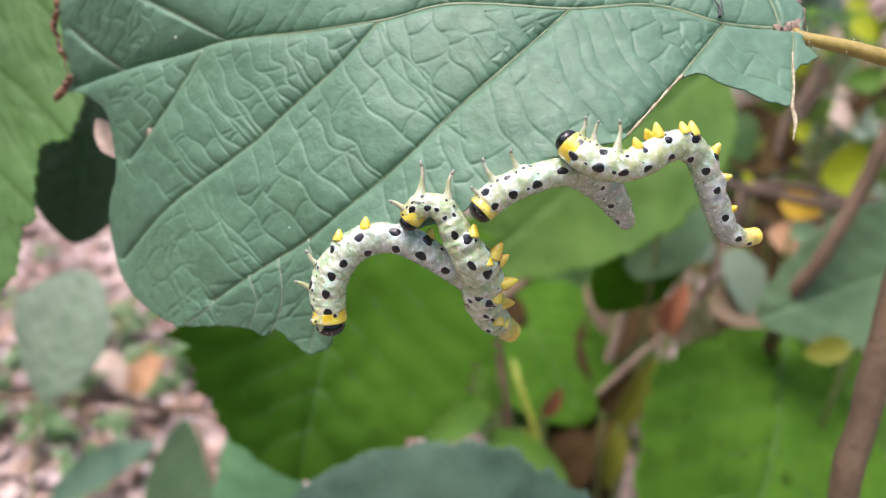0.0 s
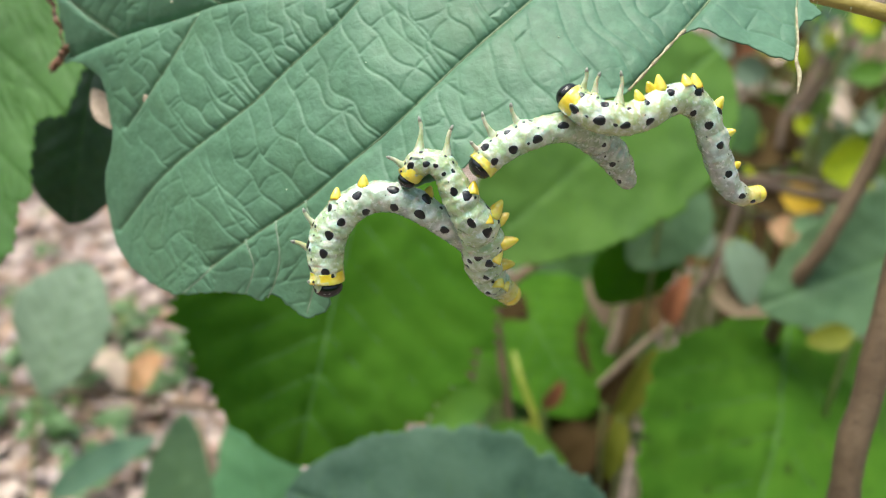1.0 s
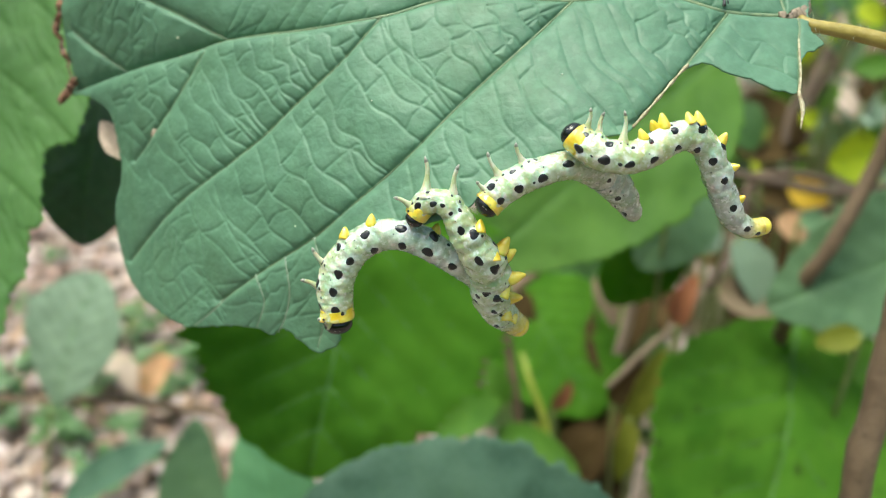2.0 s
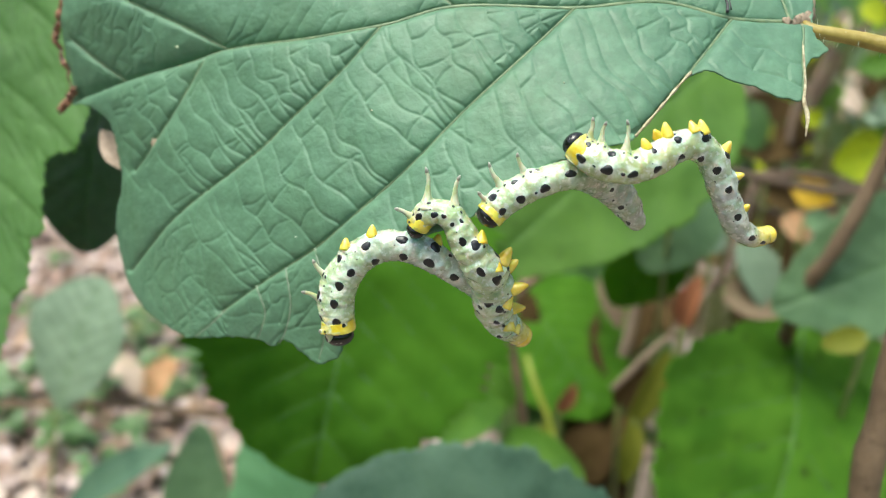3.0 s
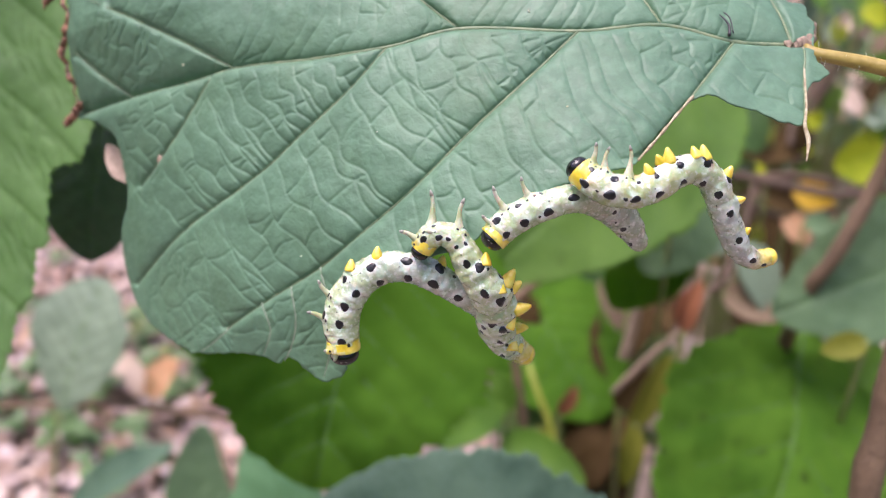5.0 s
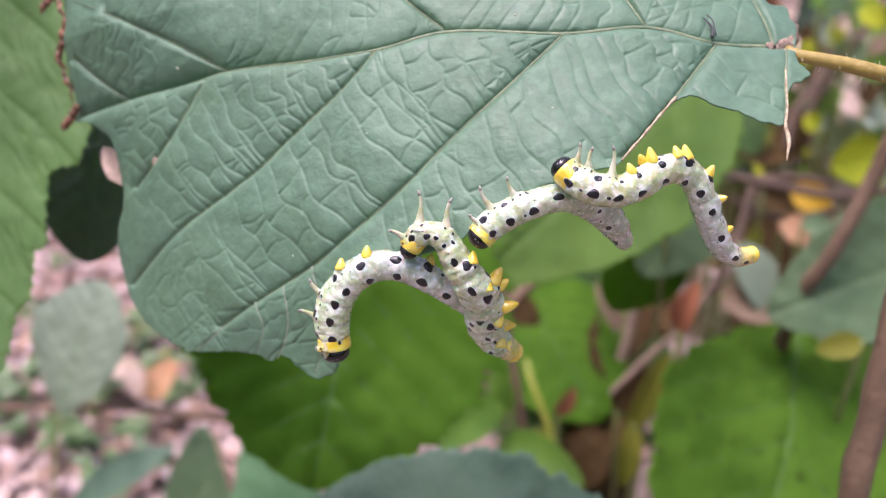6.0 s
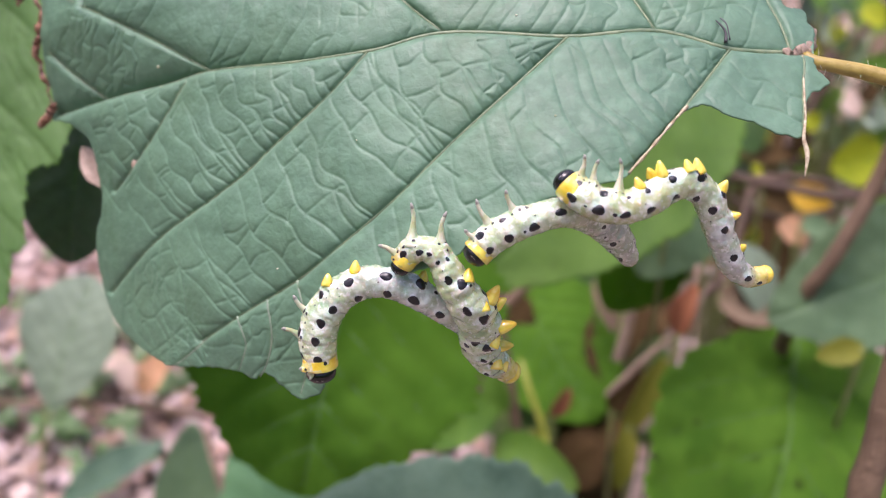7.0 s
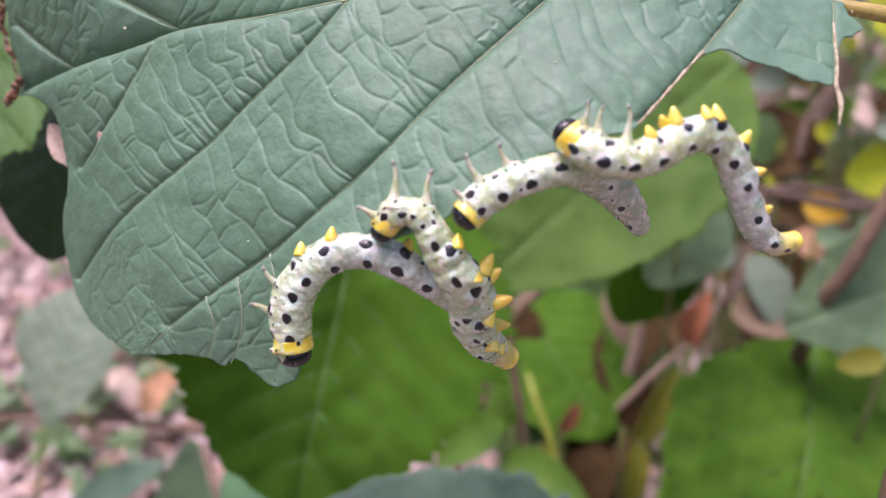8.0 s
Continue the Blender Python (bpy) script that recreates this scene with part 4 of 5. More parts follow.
# ---- broad leaves of the bush behind ----
def broad_leaf(name, label, base, tip, width, material, roll=0.0, cup=0.12, pairs=7, teeth=0.055, vein=VEIN_DIM, stalk=None, seed=1, blunt=0.85, power=0.62, bite=None, group="leaves of the bush"):
    """A broad toothed leaf from base to tip (millimetres): blade, midrib, side veins, stalk."""
    base, tip = np.asarray(base, float), np.asarray(tip, float)
    length = np.linalg.norm(tip - base)
    along = (tip - base) / length
    normal = np.array([0, 0, 1.0]) - along * along[2]
    normal /= np.linalg.norm(normal)
    side = np.cross(along, normal)
    c, s = math.cos(radians(roll)), math.sin(radians(roll))
    side, normal = c * side + s * normal, c * normal - s * side
    rows, cols = 84, 40
    t = np.linspace(0, 1, rows + 1)
    half = width / 2 * np.sin(np.pi * np.clip(t, 0, 1) ** blunt) ** power
    half = half * np.array([1 + 0.09 * noise.noise((a * 4, seed * 3.1, 0)) for a in t])
    if bite:
        half = half * (1 - bite[1] / (1 + np.exp(-(t - bite[0]) / 0.02)))
    half = np.maximum(half, width * 0.004)
    x0 = np.linspace(-1, 1, cols + 1)
    tooth = 1 + teeth * (((t * 28) % 1) - 0.5) + teeth * 1.2 * (((t * 8 + seed * 0.37) % 1) - 0.5)

    def surface(ts, us):
        """Place in the blade for shares of length and width."""
        h = np.interp(ts, t, half)
        x = us * h
        q = (ts * length - np.abs(x) * 0.75) / (length / (pairs + 1.2))
        gap = np.abs(q - np.round(q))
        z = cup * (x * x) / width * 1.6 - 0.10 * length * (ts - 0.45) ** 2 * 2 + 0.006 * width * np.minimum(gap * 2.4, 1) - 0.012 * width * np.exp(-(x / (0.02 * width)) ** 2)
        z = z + np.array([noise.noise((a * 0.035 + seed, b * 0.035, seed)) for a, b in zip(np.ravel(ts * length), np.ravel(x))]).reshape(np.shape(z)) * 0.03 * width
        z = z + np.array([noise.noise((a * 0.16 + seed, b * 0.16, seed + 5)) for a, b in zip(np.ravel(ts * length), np.ravel(x))]).reshape(np.shape(z)) * 0.011 * width
        return base + np.multiply.outer(ts * length, along) + np.multiply.outer(x, side) + np.multiply.outer(z, normal), gap, x

    tt, uu = np.meshgrid(t, x0, indexing="ij")
    uu = uu * (1 + (tooth[:, None] - 1) * np.abs(uu) ** 6)
    places, gap, x = surface(tt, uu)
    faces = [(i * (cols + 1) + j, i * (cols + 1) + j + 1, (i + 1) * (cols + 1) + j + 1, (i + 1) * (cols + 1) + j) for i in range(rows) for j in range(cols)]
    ribs = 0.2 * np.exp(-(gap / 0.05) ** 2)
    leaf = thing(name, tuple(base), label, "leaf", group)
    blade = part("blade", (places.reshape(-1, 3), faces), material, leaf, attributes=[("rib", ribs.ravel())])
    solid = blade.modifiers.new("thickness", "SOLIDIFY")
    solid.thickness, solid.offset = 0.0003, 0
    ts = np.linspace(0.0, 0.97, 30)
    line, _, _ = surface(ts, ts * 0)
    part("midrib", tube(line + normal * 0.1, np.linspace(0.011, 0.004, 30) * width * 0.6, 6), vein, leaf)
    for k in range(1, pairs + 1):
        for sign in (-1, 1):
            ts = np.linspace(k / (pairs + 1.2), min(k / (pairs + 1.2) + 0.42, 0.985), 14)
            us = sign * np.clip((ts - ts[0]) * length / 0.75 / np.interp(ts, t, half), 0, 0.97)
            keep = np.abs(us) < 0.96
            if keep.sum() > 3:
                line, _, _ = surface(ts[keep], us[keep])
                part("side_vein", tube(line + normal * 0.06, np.linspace(0.006, 0.0025, keep.sum()) * width * 0.6, 5), vein, leaf)
    if stalk == "ground":
        foot = VIEW @ Vector(base / 1000)
        foot = np.array(VIEW.inverted() @ Vector((foot.x + 0.02, foot.y + 0.02, -0.02))) * 1000
        part("petiole", tube(curve_through([base + along * 0.5, base * 0.6 + foot * 0.4 + (4, 0, 0), foot], 14), 0.9, 8), PETIOLE, leaf)
    elif stalk is not None:
        part("petiole", tube(curve_through([base + along * 0.5, (base * 0.6 + np.asarray(stalk) * 0.4) + (0, 2, 0), np.asarray(stalk, float)], 14), 0.75, 8), PETIOLE, leaf)
    return leaf


def netted_leaf():
    """A toothed leaf close beside the chewed one: a puckered blade inside a toothed margin, netted with ribs."""
    from mathutils import geometry
    rng = random.Random(12)
    outline = np.array([(-53.6, 70.8, -131.0), (-48.3, 48.9, -129.0), (-51.6, 25.9, -127.0), (-55.1, 18.2, -126.0), (-55.7, 15.3, -126.0), (-56.6, 12.1, -125.0), (-61.4, 10.8, -125.0), (-61.4, 5.2, -125.0), (-61.0, -0.8, -124.0), (-63.0, -1.5, -124.0), (-63.0, -9.0, -123.0), (-65.0, -10.4, -123.0), (-65.7, -17.2, -123.0), (-71.0, -35.3, -120.0), (-91.2, -38.6, -120.0), (-109.0, 3.6, -124.0), (-105.3, 58.0, -129.0), (-72.6, 79.7, -132.0)])[:, :2]
    loop = []
    for a, b in zip(outline, np.roll(outline, -1, axis=0)):
        steps = max(int(np.linalg.norm(b - a) / 0.35), 1)
        loop += [a + (b - a) * k / steps for k in range(steps)]
    loop = np.array(loop)
    soft = (np.roll(loop, 1, axis=0) + loop + np.roll(loop, -1, axis=0)) / 3
    out = np.roll(soft, -3, axis=0) - np.roll(soft, 3, axis=0)
    out = np.stack([-out[:, 1], out[:, 0]], 1) / (np.linalg.norm(out, axis=1, keepdims=True) + 1e-9)
    k = np.arange(len(loop)) * 0.35
    saw = 0.55 * ((k / 2.1 + np.array([noise.noise((a * 0.2, 3, 0)) for a in k])) % 1) + 0.25 * np.array([noise.noise((a * 0.9, 7, 0)) for a in k]) - 0.3
    loop = soft + out * saw[:, None]
    low, high = loop.min(axis=0), loop.max(axis=0)
    xs, ys = np.meshgrid(np.arange(low[0], high[0], 0.45), np.arange(low[1], high[1], 0.45))
    grid = np.stack([xs.ravel(), ys.ravel()], 1)
    grid = grid[grid[:, 0] > -77]
    grid = grid[inside(grid, loop)]
    places, _, faces, *_ = geometry.delaunay_2d_cdt([Vector(p) for p in np.concatenate([loop, grid]).tolist()], [(i, (i + 1) % len(loop)) for i in range(len(loop))], [], 1, 1e-5)
    flat = np.array([tuple(p) for p in places])
    faces = [f for f in faces if len(f) == 3]
    rib = curve_through([(-81, 66), (-83, 20), (-85, -38)], 40)
    sides = [curve_through([(-79.5, y), (-72, y - 5), (-60, y - 15), (-45, y - 31)], 24) for y in np.arange(75, -20, -15)]
    cross = []
    for vein, below in zip(sides, sides[1:] + [rib]):
        cross += rungs(vein, -70, 2.6, [below], rng, 14)
    d1, d2 = nearest(flat, [rib, *sides]), nearest(flat, cross)
    depth = -131 + (67.6 - flat[:, 1]) * 0.123

    def lift(p):
        return noise.noise((p[0] * 0.08, p[1] * 0.08, 9)) * 0.9 + noise.noise((p[0] * 0.35, p[1] * 0.35, 2)) * 0.22

    height = depth + np.array([lift(p) for p in flat]) + 0.4 * (1 - np.exp(-d1 / 0.7)) + 0.4 * (1 - np.exp(-d2 / 0.5))
    if sum(np.cross(flat[f[1]] - flat[f[0]], flat[f[2]] - flat[f[0]]) for f in faces[:100]) < 0:
        faces = [f[::-1] for f in faces]
    leaf = thing("bush_leaf", (-60, 66, -131), "yellowish green toothed leaf beside the chewed one", "leaf", "leaves of the bush")
    blade = part("blade", (np.column_stack([flat, height]), faces), LEAF_BRIGHT, leaf, attributes=[("rib", 0.4 * np.exp(-(d1 / 0.4) ** 2))])
    solid = blade.modifiers.new("thickness", "SOLIDIFY")
    solid.thickness, solid.offset = 0.0002, -1
    onto = lambda line, up: np.column_stack([line, -131 + (67.6 - line[:, 1]) * 0.123 + [lift(p) for p in line] + up])
    part("midrib", tube(onto(rib, 0.0), 0.5, 8), VEIN_DIM, leaf)
    for line in sides:
        line = line[inside(line, loop)]
        if len(line) > 3:
            part("side_vein", tube(onto(line, 0.0), np.linspace(0.22, 0.1, len(line)), 6), VEIN_DIM, leaf)
    part("petiole", tube(curve_through([(-78, 66, -131), (-75, 76, -133), (-60, 100, -134)], 14), 0.8, 8), STALK, leaf)


netted_leaf()
broad_leaf("bush_leaf", "dark green leaf behind the chewed one, shade in its colour", (-63.3, 34.2, -152.0), (-68.8, -3.6, -150.0), 26, LEAF_DARK_SHADED, -10, seed=3, stalk=(-50.9, 45.0, -160.0), teeth=0.0, blunt=1.1)
broad_leaf("bush_leaf", "mid green leaf below the larvae", (-16.3, 19.3, -195.0), (-29.0, -54.5, -177.0), 80, LEAF_MID, 8, seed=4, teeth=0.09, stalk=(-3.2, 45.4, -190.0))
broad_leaf("bush_leaf", "bright green leaf behind the larvae", (75.2, 51.2, -214.0), (9.3, -7.2, -200.0), 51, LEAF_DULL, -6, seed=5, stalk=(86.1, 94.8, -225.0))
broad_leaf("bush_leaf", "small pale green leaf under the bright leaf", (98.0, 23.4, -300.0), (74.9, -10.3, -300.0), 34, LEAF_SAGE, 10, seed=6, stalk=(95.9, 67.5, -300.0))
broad_leaf("bush_leaf", "bright green leaf deeper in the bush", (38.0, -18.0, -412.0), (75.0, -80.0, -378.0), 78, LEAF_MID, 15, seed=7, stalk=(4.2, 15.8, -370.0))
broad_leaf("bush_leaf", "bluish grey-green leaf low in the bush", (44.0, -83.5, -172.0), (-29.0, -56.5, -166.0), 54, LEAF_GREY, -18, seed=8, stalk=(77.8, -89.5, -180.0))
broad_leaf("bush_leaf", "teal green leaf low in the bush", (-40.0, -129.5, -250.0), (-58.5, -52.0, -250.0), 34, LEAF_TEAL, 12, seed=9, stalk=(-15.0, -165.0, -258.0))
broad_leaf("bush_leaf", "large bright green leaf with small dark spots", (120.0, -24.0, -262.0), (77.0, -118.0, -208.0), 93, LEAF_SPOTTED, 6, cup=0.2, seed=10, stalk=(123.9, -12.0, -262.0), blunt=0.92, power=0.8, vein=VEIN_DEEP)
broad_leaf("bush_leaf", "grey-green leaf behind the brown stem", (164.3, 6.9, -240.0), (96.6, -19.6, -235.0), 42, LEAF_SAGE, -4, seed=11, stalk=(187.8, 18.7, -240.0))
broad_leaf("bush_leaf", "pale grey-green leaf hanging near the ground", (-168.0, -74.0, -350.0), (-152.0, -15.0, -352.0), 52, LEAF_PALE, 20, seed=12, blunt=1.25, stalk=(-176.0, -155.0, -360.0))
broad_leaf("bush_leaf", "green leaf hanging near the ground", (-117.0, -162.3, -380.0), (-114.3, -85.5, -380.0), 32, LEAF_SAGE, -15, seed=13, stalk=(-121.0, -202.2, -380.0))


# ---- stems and twigs ----
def twig(name, label, points, radii, material, knots=()):
    """A stem through points (millimetres), with small knots along it."""
    line = curve_through(points, 60)
    wide = np.interp(np.linspace(0, 1, 60), np.linspace(0, 1, len(radii)), radii)
    wide = wide * (1 + 0.05 * np.sin(np.arange(60) * 1.9)) + sum(0.35 * radii[0] * np.exp(-((np.linspace(0, 1, 60) - k) / 0.02) ** 2) for k in knots)
    if not knots:
        return single(name, tube(line, wide, 12), material, tuple(line[0]), label, "twig")
    root = thing(name, tuple(line[0]), label, "twig")
    part("wood", tube(line, wide, 14), material, root)
    for k in knots:
        i = int(k * 59)
        way = (line[i + 1] - line[i]) / np.linalg.norm(line[i + 1] - line[i])
        out = np.cross(way, (0, 0, 1.0))
        bud = curve_through([line[i] + out * wide[i] * 0.6, line[i] + out * wide[i] * 1.3 + way * wide[i] * 0.7, line[i] + out * wide[i] * 1.5 + way * wide[i] * 2.0], 8)
        part("bud", tube(bud, wide[i] * np.array([0.5, 0.55, 0.52, 0.45, 0.36, 0.26, 0.15, 0.05]), 8), BARK, root, "small brown bud")
        part("node_ring", tube([line[i] - way * wide[i] * 0.25, line[i], line[i] + way * wide[i] * 0.25], np.array([1.01, 1.14, 1.01]) * wide[i], 14), material, root)
    return root


twig("stem", "reddish brown upright stem of the bush", [(70.6, -153.5, -150.0), (61.7, -47.8, -122.0), (63.2, -26.4, -118.0), (65.1, -12.9, -116.0), (69.1, 15.0, -112.0), (77.4, 58.2, -112.0)], (2.6, 2.3, 2.2, 2.2, 2.1, 1.9), BARK, (0.22, 0.5))
twig("stem", "brown slanting stem behind the leaves", [(114.9, -67.1, -300.0), (107.5, -17.9, -245.0), (111.6, -2.3, -232.0), (119.8, 17.6, -226.0), (125.9, 37.2, -220.0), (147.5, 80.4, -220.0)], (2.4, 2.4, 2.4, 2.3, 2.2, 2.0), BARK, (0.4,))
twig("twig", "thin brown twig low above the ground", [(-289.8, -76.3, -420.0), (-219.9, -80.5, -400.0), (-155.6, -75.7, -380.0), (-118.4, -78.5, -372.0), (-90.6, -78.5, -360.0)], (1.3, 1.5, 1.6, 1.7, 1.4), BARK, (0.5,))
twig("twig", "pale broken twig among the dead leaves", [(62.3, -54.5, -300.0), (77.0, -40.2, -300.0), (90.7, -28.2, -300.0), (101.8, -12.6, -305.0)], (1.2, 1.5, 1.3, 0.8), BARK_PALE)
twig("twig", "greenish yellow young shoot", [(46.5, -90.0, -330.0), (43.5, -73.8, -330.0), (37.3, -57.6, -330.0), (34.3, -46.7, -335.0)], (1.1, 1.3, 1.4, 1.0), SHOOT)

# ---- small leaves and scraps near the ground ----
PALE_DRY = leaf_material("leaf_dry_pale", (0.42, 0.31, 0.23), (0.57, 0.45, 0.36), (0.35, 0.22, 0.16), (0.4, 0.25, 0.15), 0.75, 0.12, gloss=0.15)
LEAF_LIME = leaf_material("leaf_lime", (0.06, 0.155, 0.015), (0.11, 0.225, 0.024), (0.14, 0.26, 0.05), (0.14, 0.29, 0.02), 0.55, 0.38, gloss=0.3)
LEAF_TAN = leaf_material("leaf_tan", (0.36, 0.19, 0.09), (0.50, 0.30, 0.17), (0.3, 0.16, 0.08), (0.35, 0.17, 0.06), 0.7, 0.12, gloss=0.15)
# dead-leaf brown taken near black, with the bush's shade in the colour
LEAF_BROWN_SHADE = leaf_material("leaf_dead_brown_shade", (0.030, 0.018, 0.007), (0.07, 0.045, 0.018), (0.07, 0.045, 0.02), (0.05, 0.02, 0.01), 0.85, 0.05, gloss=0.08)
LEAF_DUN = leaf_material("leaf_dead_dun", (0.11, 0.078, 0.048), (0.20, 0.148, 0.095), (0.12, 0.08, 0.05), (0.15, 0.08, 0.05), 0.8, 0.08, gloss=0.15)
# olive darkened so that its colour holds the shade under the bush
LEAF_SHADE = leaf_material("leaf_olive_shaded", (0.03, 0.075, 0.015), (0.055, 0.12, 0.025), (0.08, 0.14, 0.04), (0.06, 0.14, 0.02), 0.55, 0.2)
LOW = "small leaves near the ground"


def low_leaf(label, base, tip, width, material, roll=0.0, seed=1, stalk="ground", cup=0.3):
    return broad_leaf("small_leaf", label, base, tip, width, material, roll, cup, 4, 0.06, stalk=stalk, seed=seed, group=LOW)


low_leaf("yellow-green autumn leaf on a low shoot", (241.3, 53.4, -440.0), (211.0, 44.3, -436.0), 29, LEAF_CITRON, 10, 21)
low_leaf("orange-yellow autumn leaf on a low shoot", (190.7, 34.2, -440.0), (210.3, 22.3, -436.0), 17, LEAF_ORANGE, -15, 22)
low_leaf("reddish pink dead leaf", (180.9, 17.2, -430.0), (194.8, 2.7, -430.0), 15, LEAF_TAN, 10, 23)
low_leaf("yellow-green leaf at the clearing's edge", (297.0, 183.4, -600.0), (337.0, 162.4, -600.0), 36, LEAF_LIME, 20, 24)
low_leaf("lime leaf at the clearing's edge", (316.5, 114.3, -560.0), (296.9, 71.1, -560.0), 20, LEAF_LIME, 30, 25)
low_leaf("dark leaf at the clearing's edge", (301.2, 202.4, -600.0), (263.4, 164.5, -600.0), 40, LEAF_DARK_SHADED, 10, 26)
low_leaf("curled reddish brown dead leaf", (85.5, -31.0, -290.0), (89.5, -12.0, -284.0), 9, LEAF_RUST, 35, 27, cup=1.2)
low_leaf("dark red dead leaf behind the notch", (77.3, 46.5, -262.0), (94.8, 37.3, -262.0), 16, LEAF_RUST, 30, 28)
low_leaf("pale pinkish dry leaf scrap behind the leaf tip", (-41.4, 7.4, -104.0), (-44.9, 12.3, -104.0), 3.2, PALE_DRY, 10, 29, stalk=None)
low_leaf("lime young leaf low in the bush", (26.3, -63.9, -310.0), (18.3, -46.5, -310.0), 10, LEAF_LIME, 10, 30)
low_leaf("bright green young leaf low in the bush", (22.8, -56.7, -312.0), (-0.4, -71.5, -288.0), 16, LEAF_LIME, -15, 31)
low_leaf("bright green young leaf low in the bush", (22.1, -73.7, -312.0), (49.7, -85.0, -288.0), 18, LEAF_LIME, 15, 32)
# stands in for the shaded soil in the gap
low_leaf("dark dead leaf coloured as the shade in the gap", (49.8, -98.9, -345.0), (66.8, -77.2, -345.0), 17, LEAF_BROWN_SHADE, 15, 33)
low_leaf("curled rust dead leaf in the gap", (47.2, -70.2, -335.0), (55.4, -58.5, -335.0), 8, LEAF_RUST, -30, 67)
low_leaf("small olive leaf in the gap", (38.4, -73.8, -330.0), (44.2, -87.7, -330.0), 9, LEAF_OLIVE, 20, 70)
low_leaf("tan dead leaf on the litter", (-278.7, -136.8, -720.0), (-238.3, -95.2, -726.0), 38, LEAF_TAN, 15, 34)
low_leaf("greyish dead leaf on the litter", (-290.3, -99.8, -715.0), (-260.6, -135.3, -712.0), 26, PALE_DRY, 20, 35)
low_leaf("pale dead leaf by the twig", (113.6, -18.3, -330.0), (139.1, -27.5, -330.0), 18, LEAF_DUN, 20, 36)
low_leaf("pale pinkish dead leaf by the twig", (73.5, -15.7, -380.0), (84.2, -39.7, -380.0), 14, LEAF_DUN, 30, 37)
low_leaf("dull yellow leaf behind the large leaf", (119.5, -26.5, -228.0), (107.0, -29.5, -230.0), 8, LEAF_OLIVE, -12, 38)
low_leaf("mid green leaf in the shade of the bush", (83.3, 8.6, -300.0), (68.7, -26.7, -320.0), 34, LEAF_MID, 15, 40)
# dark brown and olive leaves carry the shade under the bush in their colour
low_leaf("dark brown dead leaf coloured as the shade in the gap", (77.4, -33.4, -400.0), (105.5, -67.0, -400.0), 44, LEAF_BROWN_SHADE, 20, 41)
low_leaf("dark brown dead leaf coloured as the shade in the gap", (94.6, -70.8, -390.0), (69.1, -96.9, -385.0), 24, LEAF_BROWN_SHADE, -20, 42)
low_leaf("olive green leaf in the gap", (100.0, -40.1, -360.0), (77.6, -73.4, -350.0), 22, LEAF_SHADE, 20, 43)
low_leaf("dark brown dead leaf coloured as the shade under the bush", (18.5, -27.8, -400.0), (43.8, -55.8, -400.0), 40, LEAF_BROWN_SHADE, 10, 44)
low_leaf("dull brown dead leaf by the stem", (127.7, -14.9, -360.0), (160.6, -37.6, -360.0), 34, LEAF_BROWN_SHADE, 10, 45)
low_leaf("dark leaf beyond the notch", (173.7, 60.9, -480.0), (214.1, 81.1, -480.0), 44, LEAF_BROWN_SHADE, 10, 46)
low_leaf("brown dead leaf beyond the stem", (177.0, 13.8, -480.0), (207.3, -13.1, -480.0), 40, LEAF_BROWN_SHADE, 10, 47)
low_leaf("dark olive leaf under the larvae", (53.1, 3.3, -430.0), (89.3, -26.8, -430.0), 44, LEAF_SHADE, 10, 48)
low_leaf("narrow grey-green leaf near the litter", (-242.1, -167.4, -520.0), (-169.7, -124.1, -500.0), 24, LEAF_GREY, 30, 49)
low_leaf("olive leaf with the bush's shade in its colour", (43.0, -8.5, -420.0), (81.3, -29.2, -420.0), 40, LEAF_SHADE, 15, 39)
twig("twig", "dark brown twig in the undergrowth", [(149.0, 38.6, -420.0), (174.2, 31.9, -410.0), (198.0, 26.9, -400.0), (228.9, 31.1, -400.0)], (2.2, 2.4, 2.4, 2.0), BARK_DARK)
twig("twig", "dark brown twig in the undergrowth", [(217.3, 55.1, -520.0), (234.6, 93.3, -510.0), (251.0, 123.1, -500.0), (279.1, 161.6, -500.0)], (2.6, 2.6, 2.4, 2.0), BARK_DARK)
twig("twig", "reddish brown twig behind the larvae", [(13.4, -52.7, -290.0), (17.1, -36.4, -290.0), (24.6, -20.1, -290.0), (39.5, -8.1, -295.0)], (1.8, 2.0, 2.0, 1.6), BARK)
twig("twig", "reddish brown twig in the gap", [(32.8, -80.6, -320.0), (29.4, -55.9, -320.0), (25.9, -35.5, -318.0), (23.5, -8.6, -316.0)], (1.8, 1.8, 1.6, 1.4), BARK)
twig("twig", "pale brown twig in the gap", [(73.1, -46.0, -330.0), (77.8, -22.9, -330.0), (70.7, -4.5, -335.0)], (2.4, 2.6, 2.0), BARK_PALE)
twig("twig", "orange brown stalk of a low plant", [(-74.5, -102.9, -300.0), (-80.8, -83.9, -300.0), (-86.8, -70.4, -305.0)], (1.2, 1.3, 1.0), BARK_PALE)
herbs([(-303, 468, 45, 20, "small green seedlings among the dead leaves"), (-310, 515, 40, 18, "small green seedlings among the dead leaves"),
       (-246, 522, 50, 14, "small green seedlings among the dead leaves"), (-452, 722, 60, 10, "small green seedlings among the dead leaves"), (540, 988, 60, 26, "olive green seedlings in the undergrowth"), (434, 925, 60, 18, "olive green seedlings in the undergrowth"), (541, 881, 50, 18, "olive green seedlings in the undergrowth"), (600, 1095, 90, 26, "yellowish green seedlings at the clearing's edge"),
       (596, 1267, 90, 20, "yellowish green seedlings at the clearing's edge"), (226, 711, 60, 10, "green seedlings under the bush")])
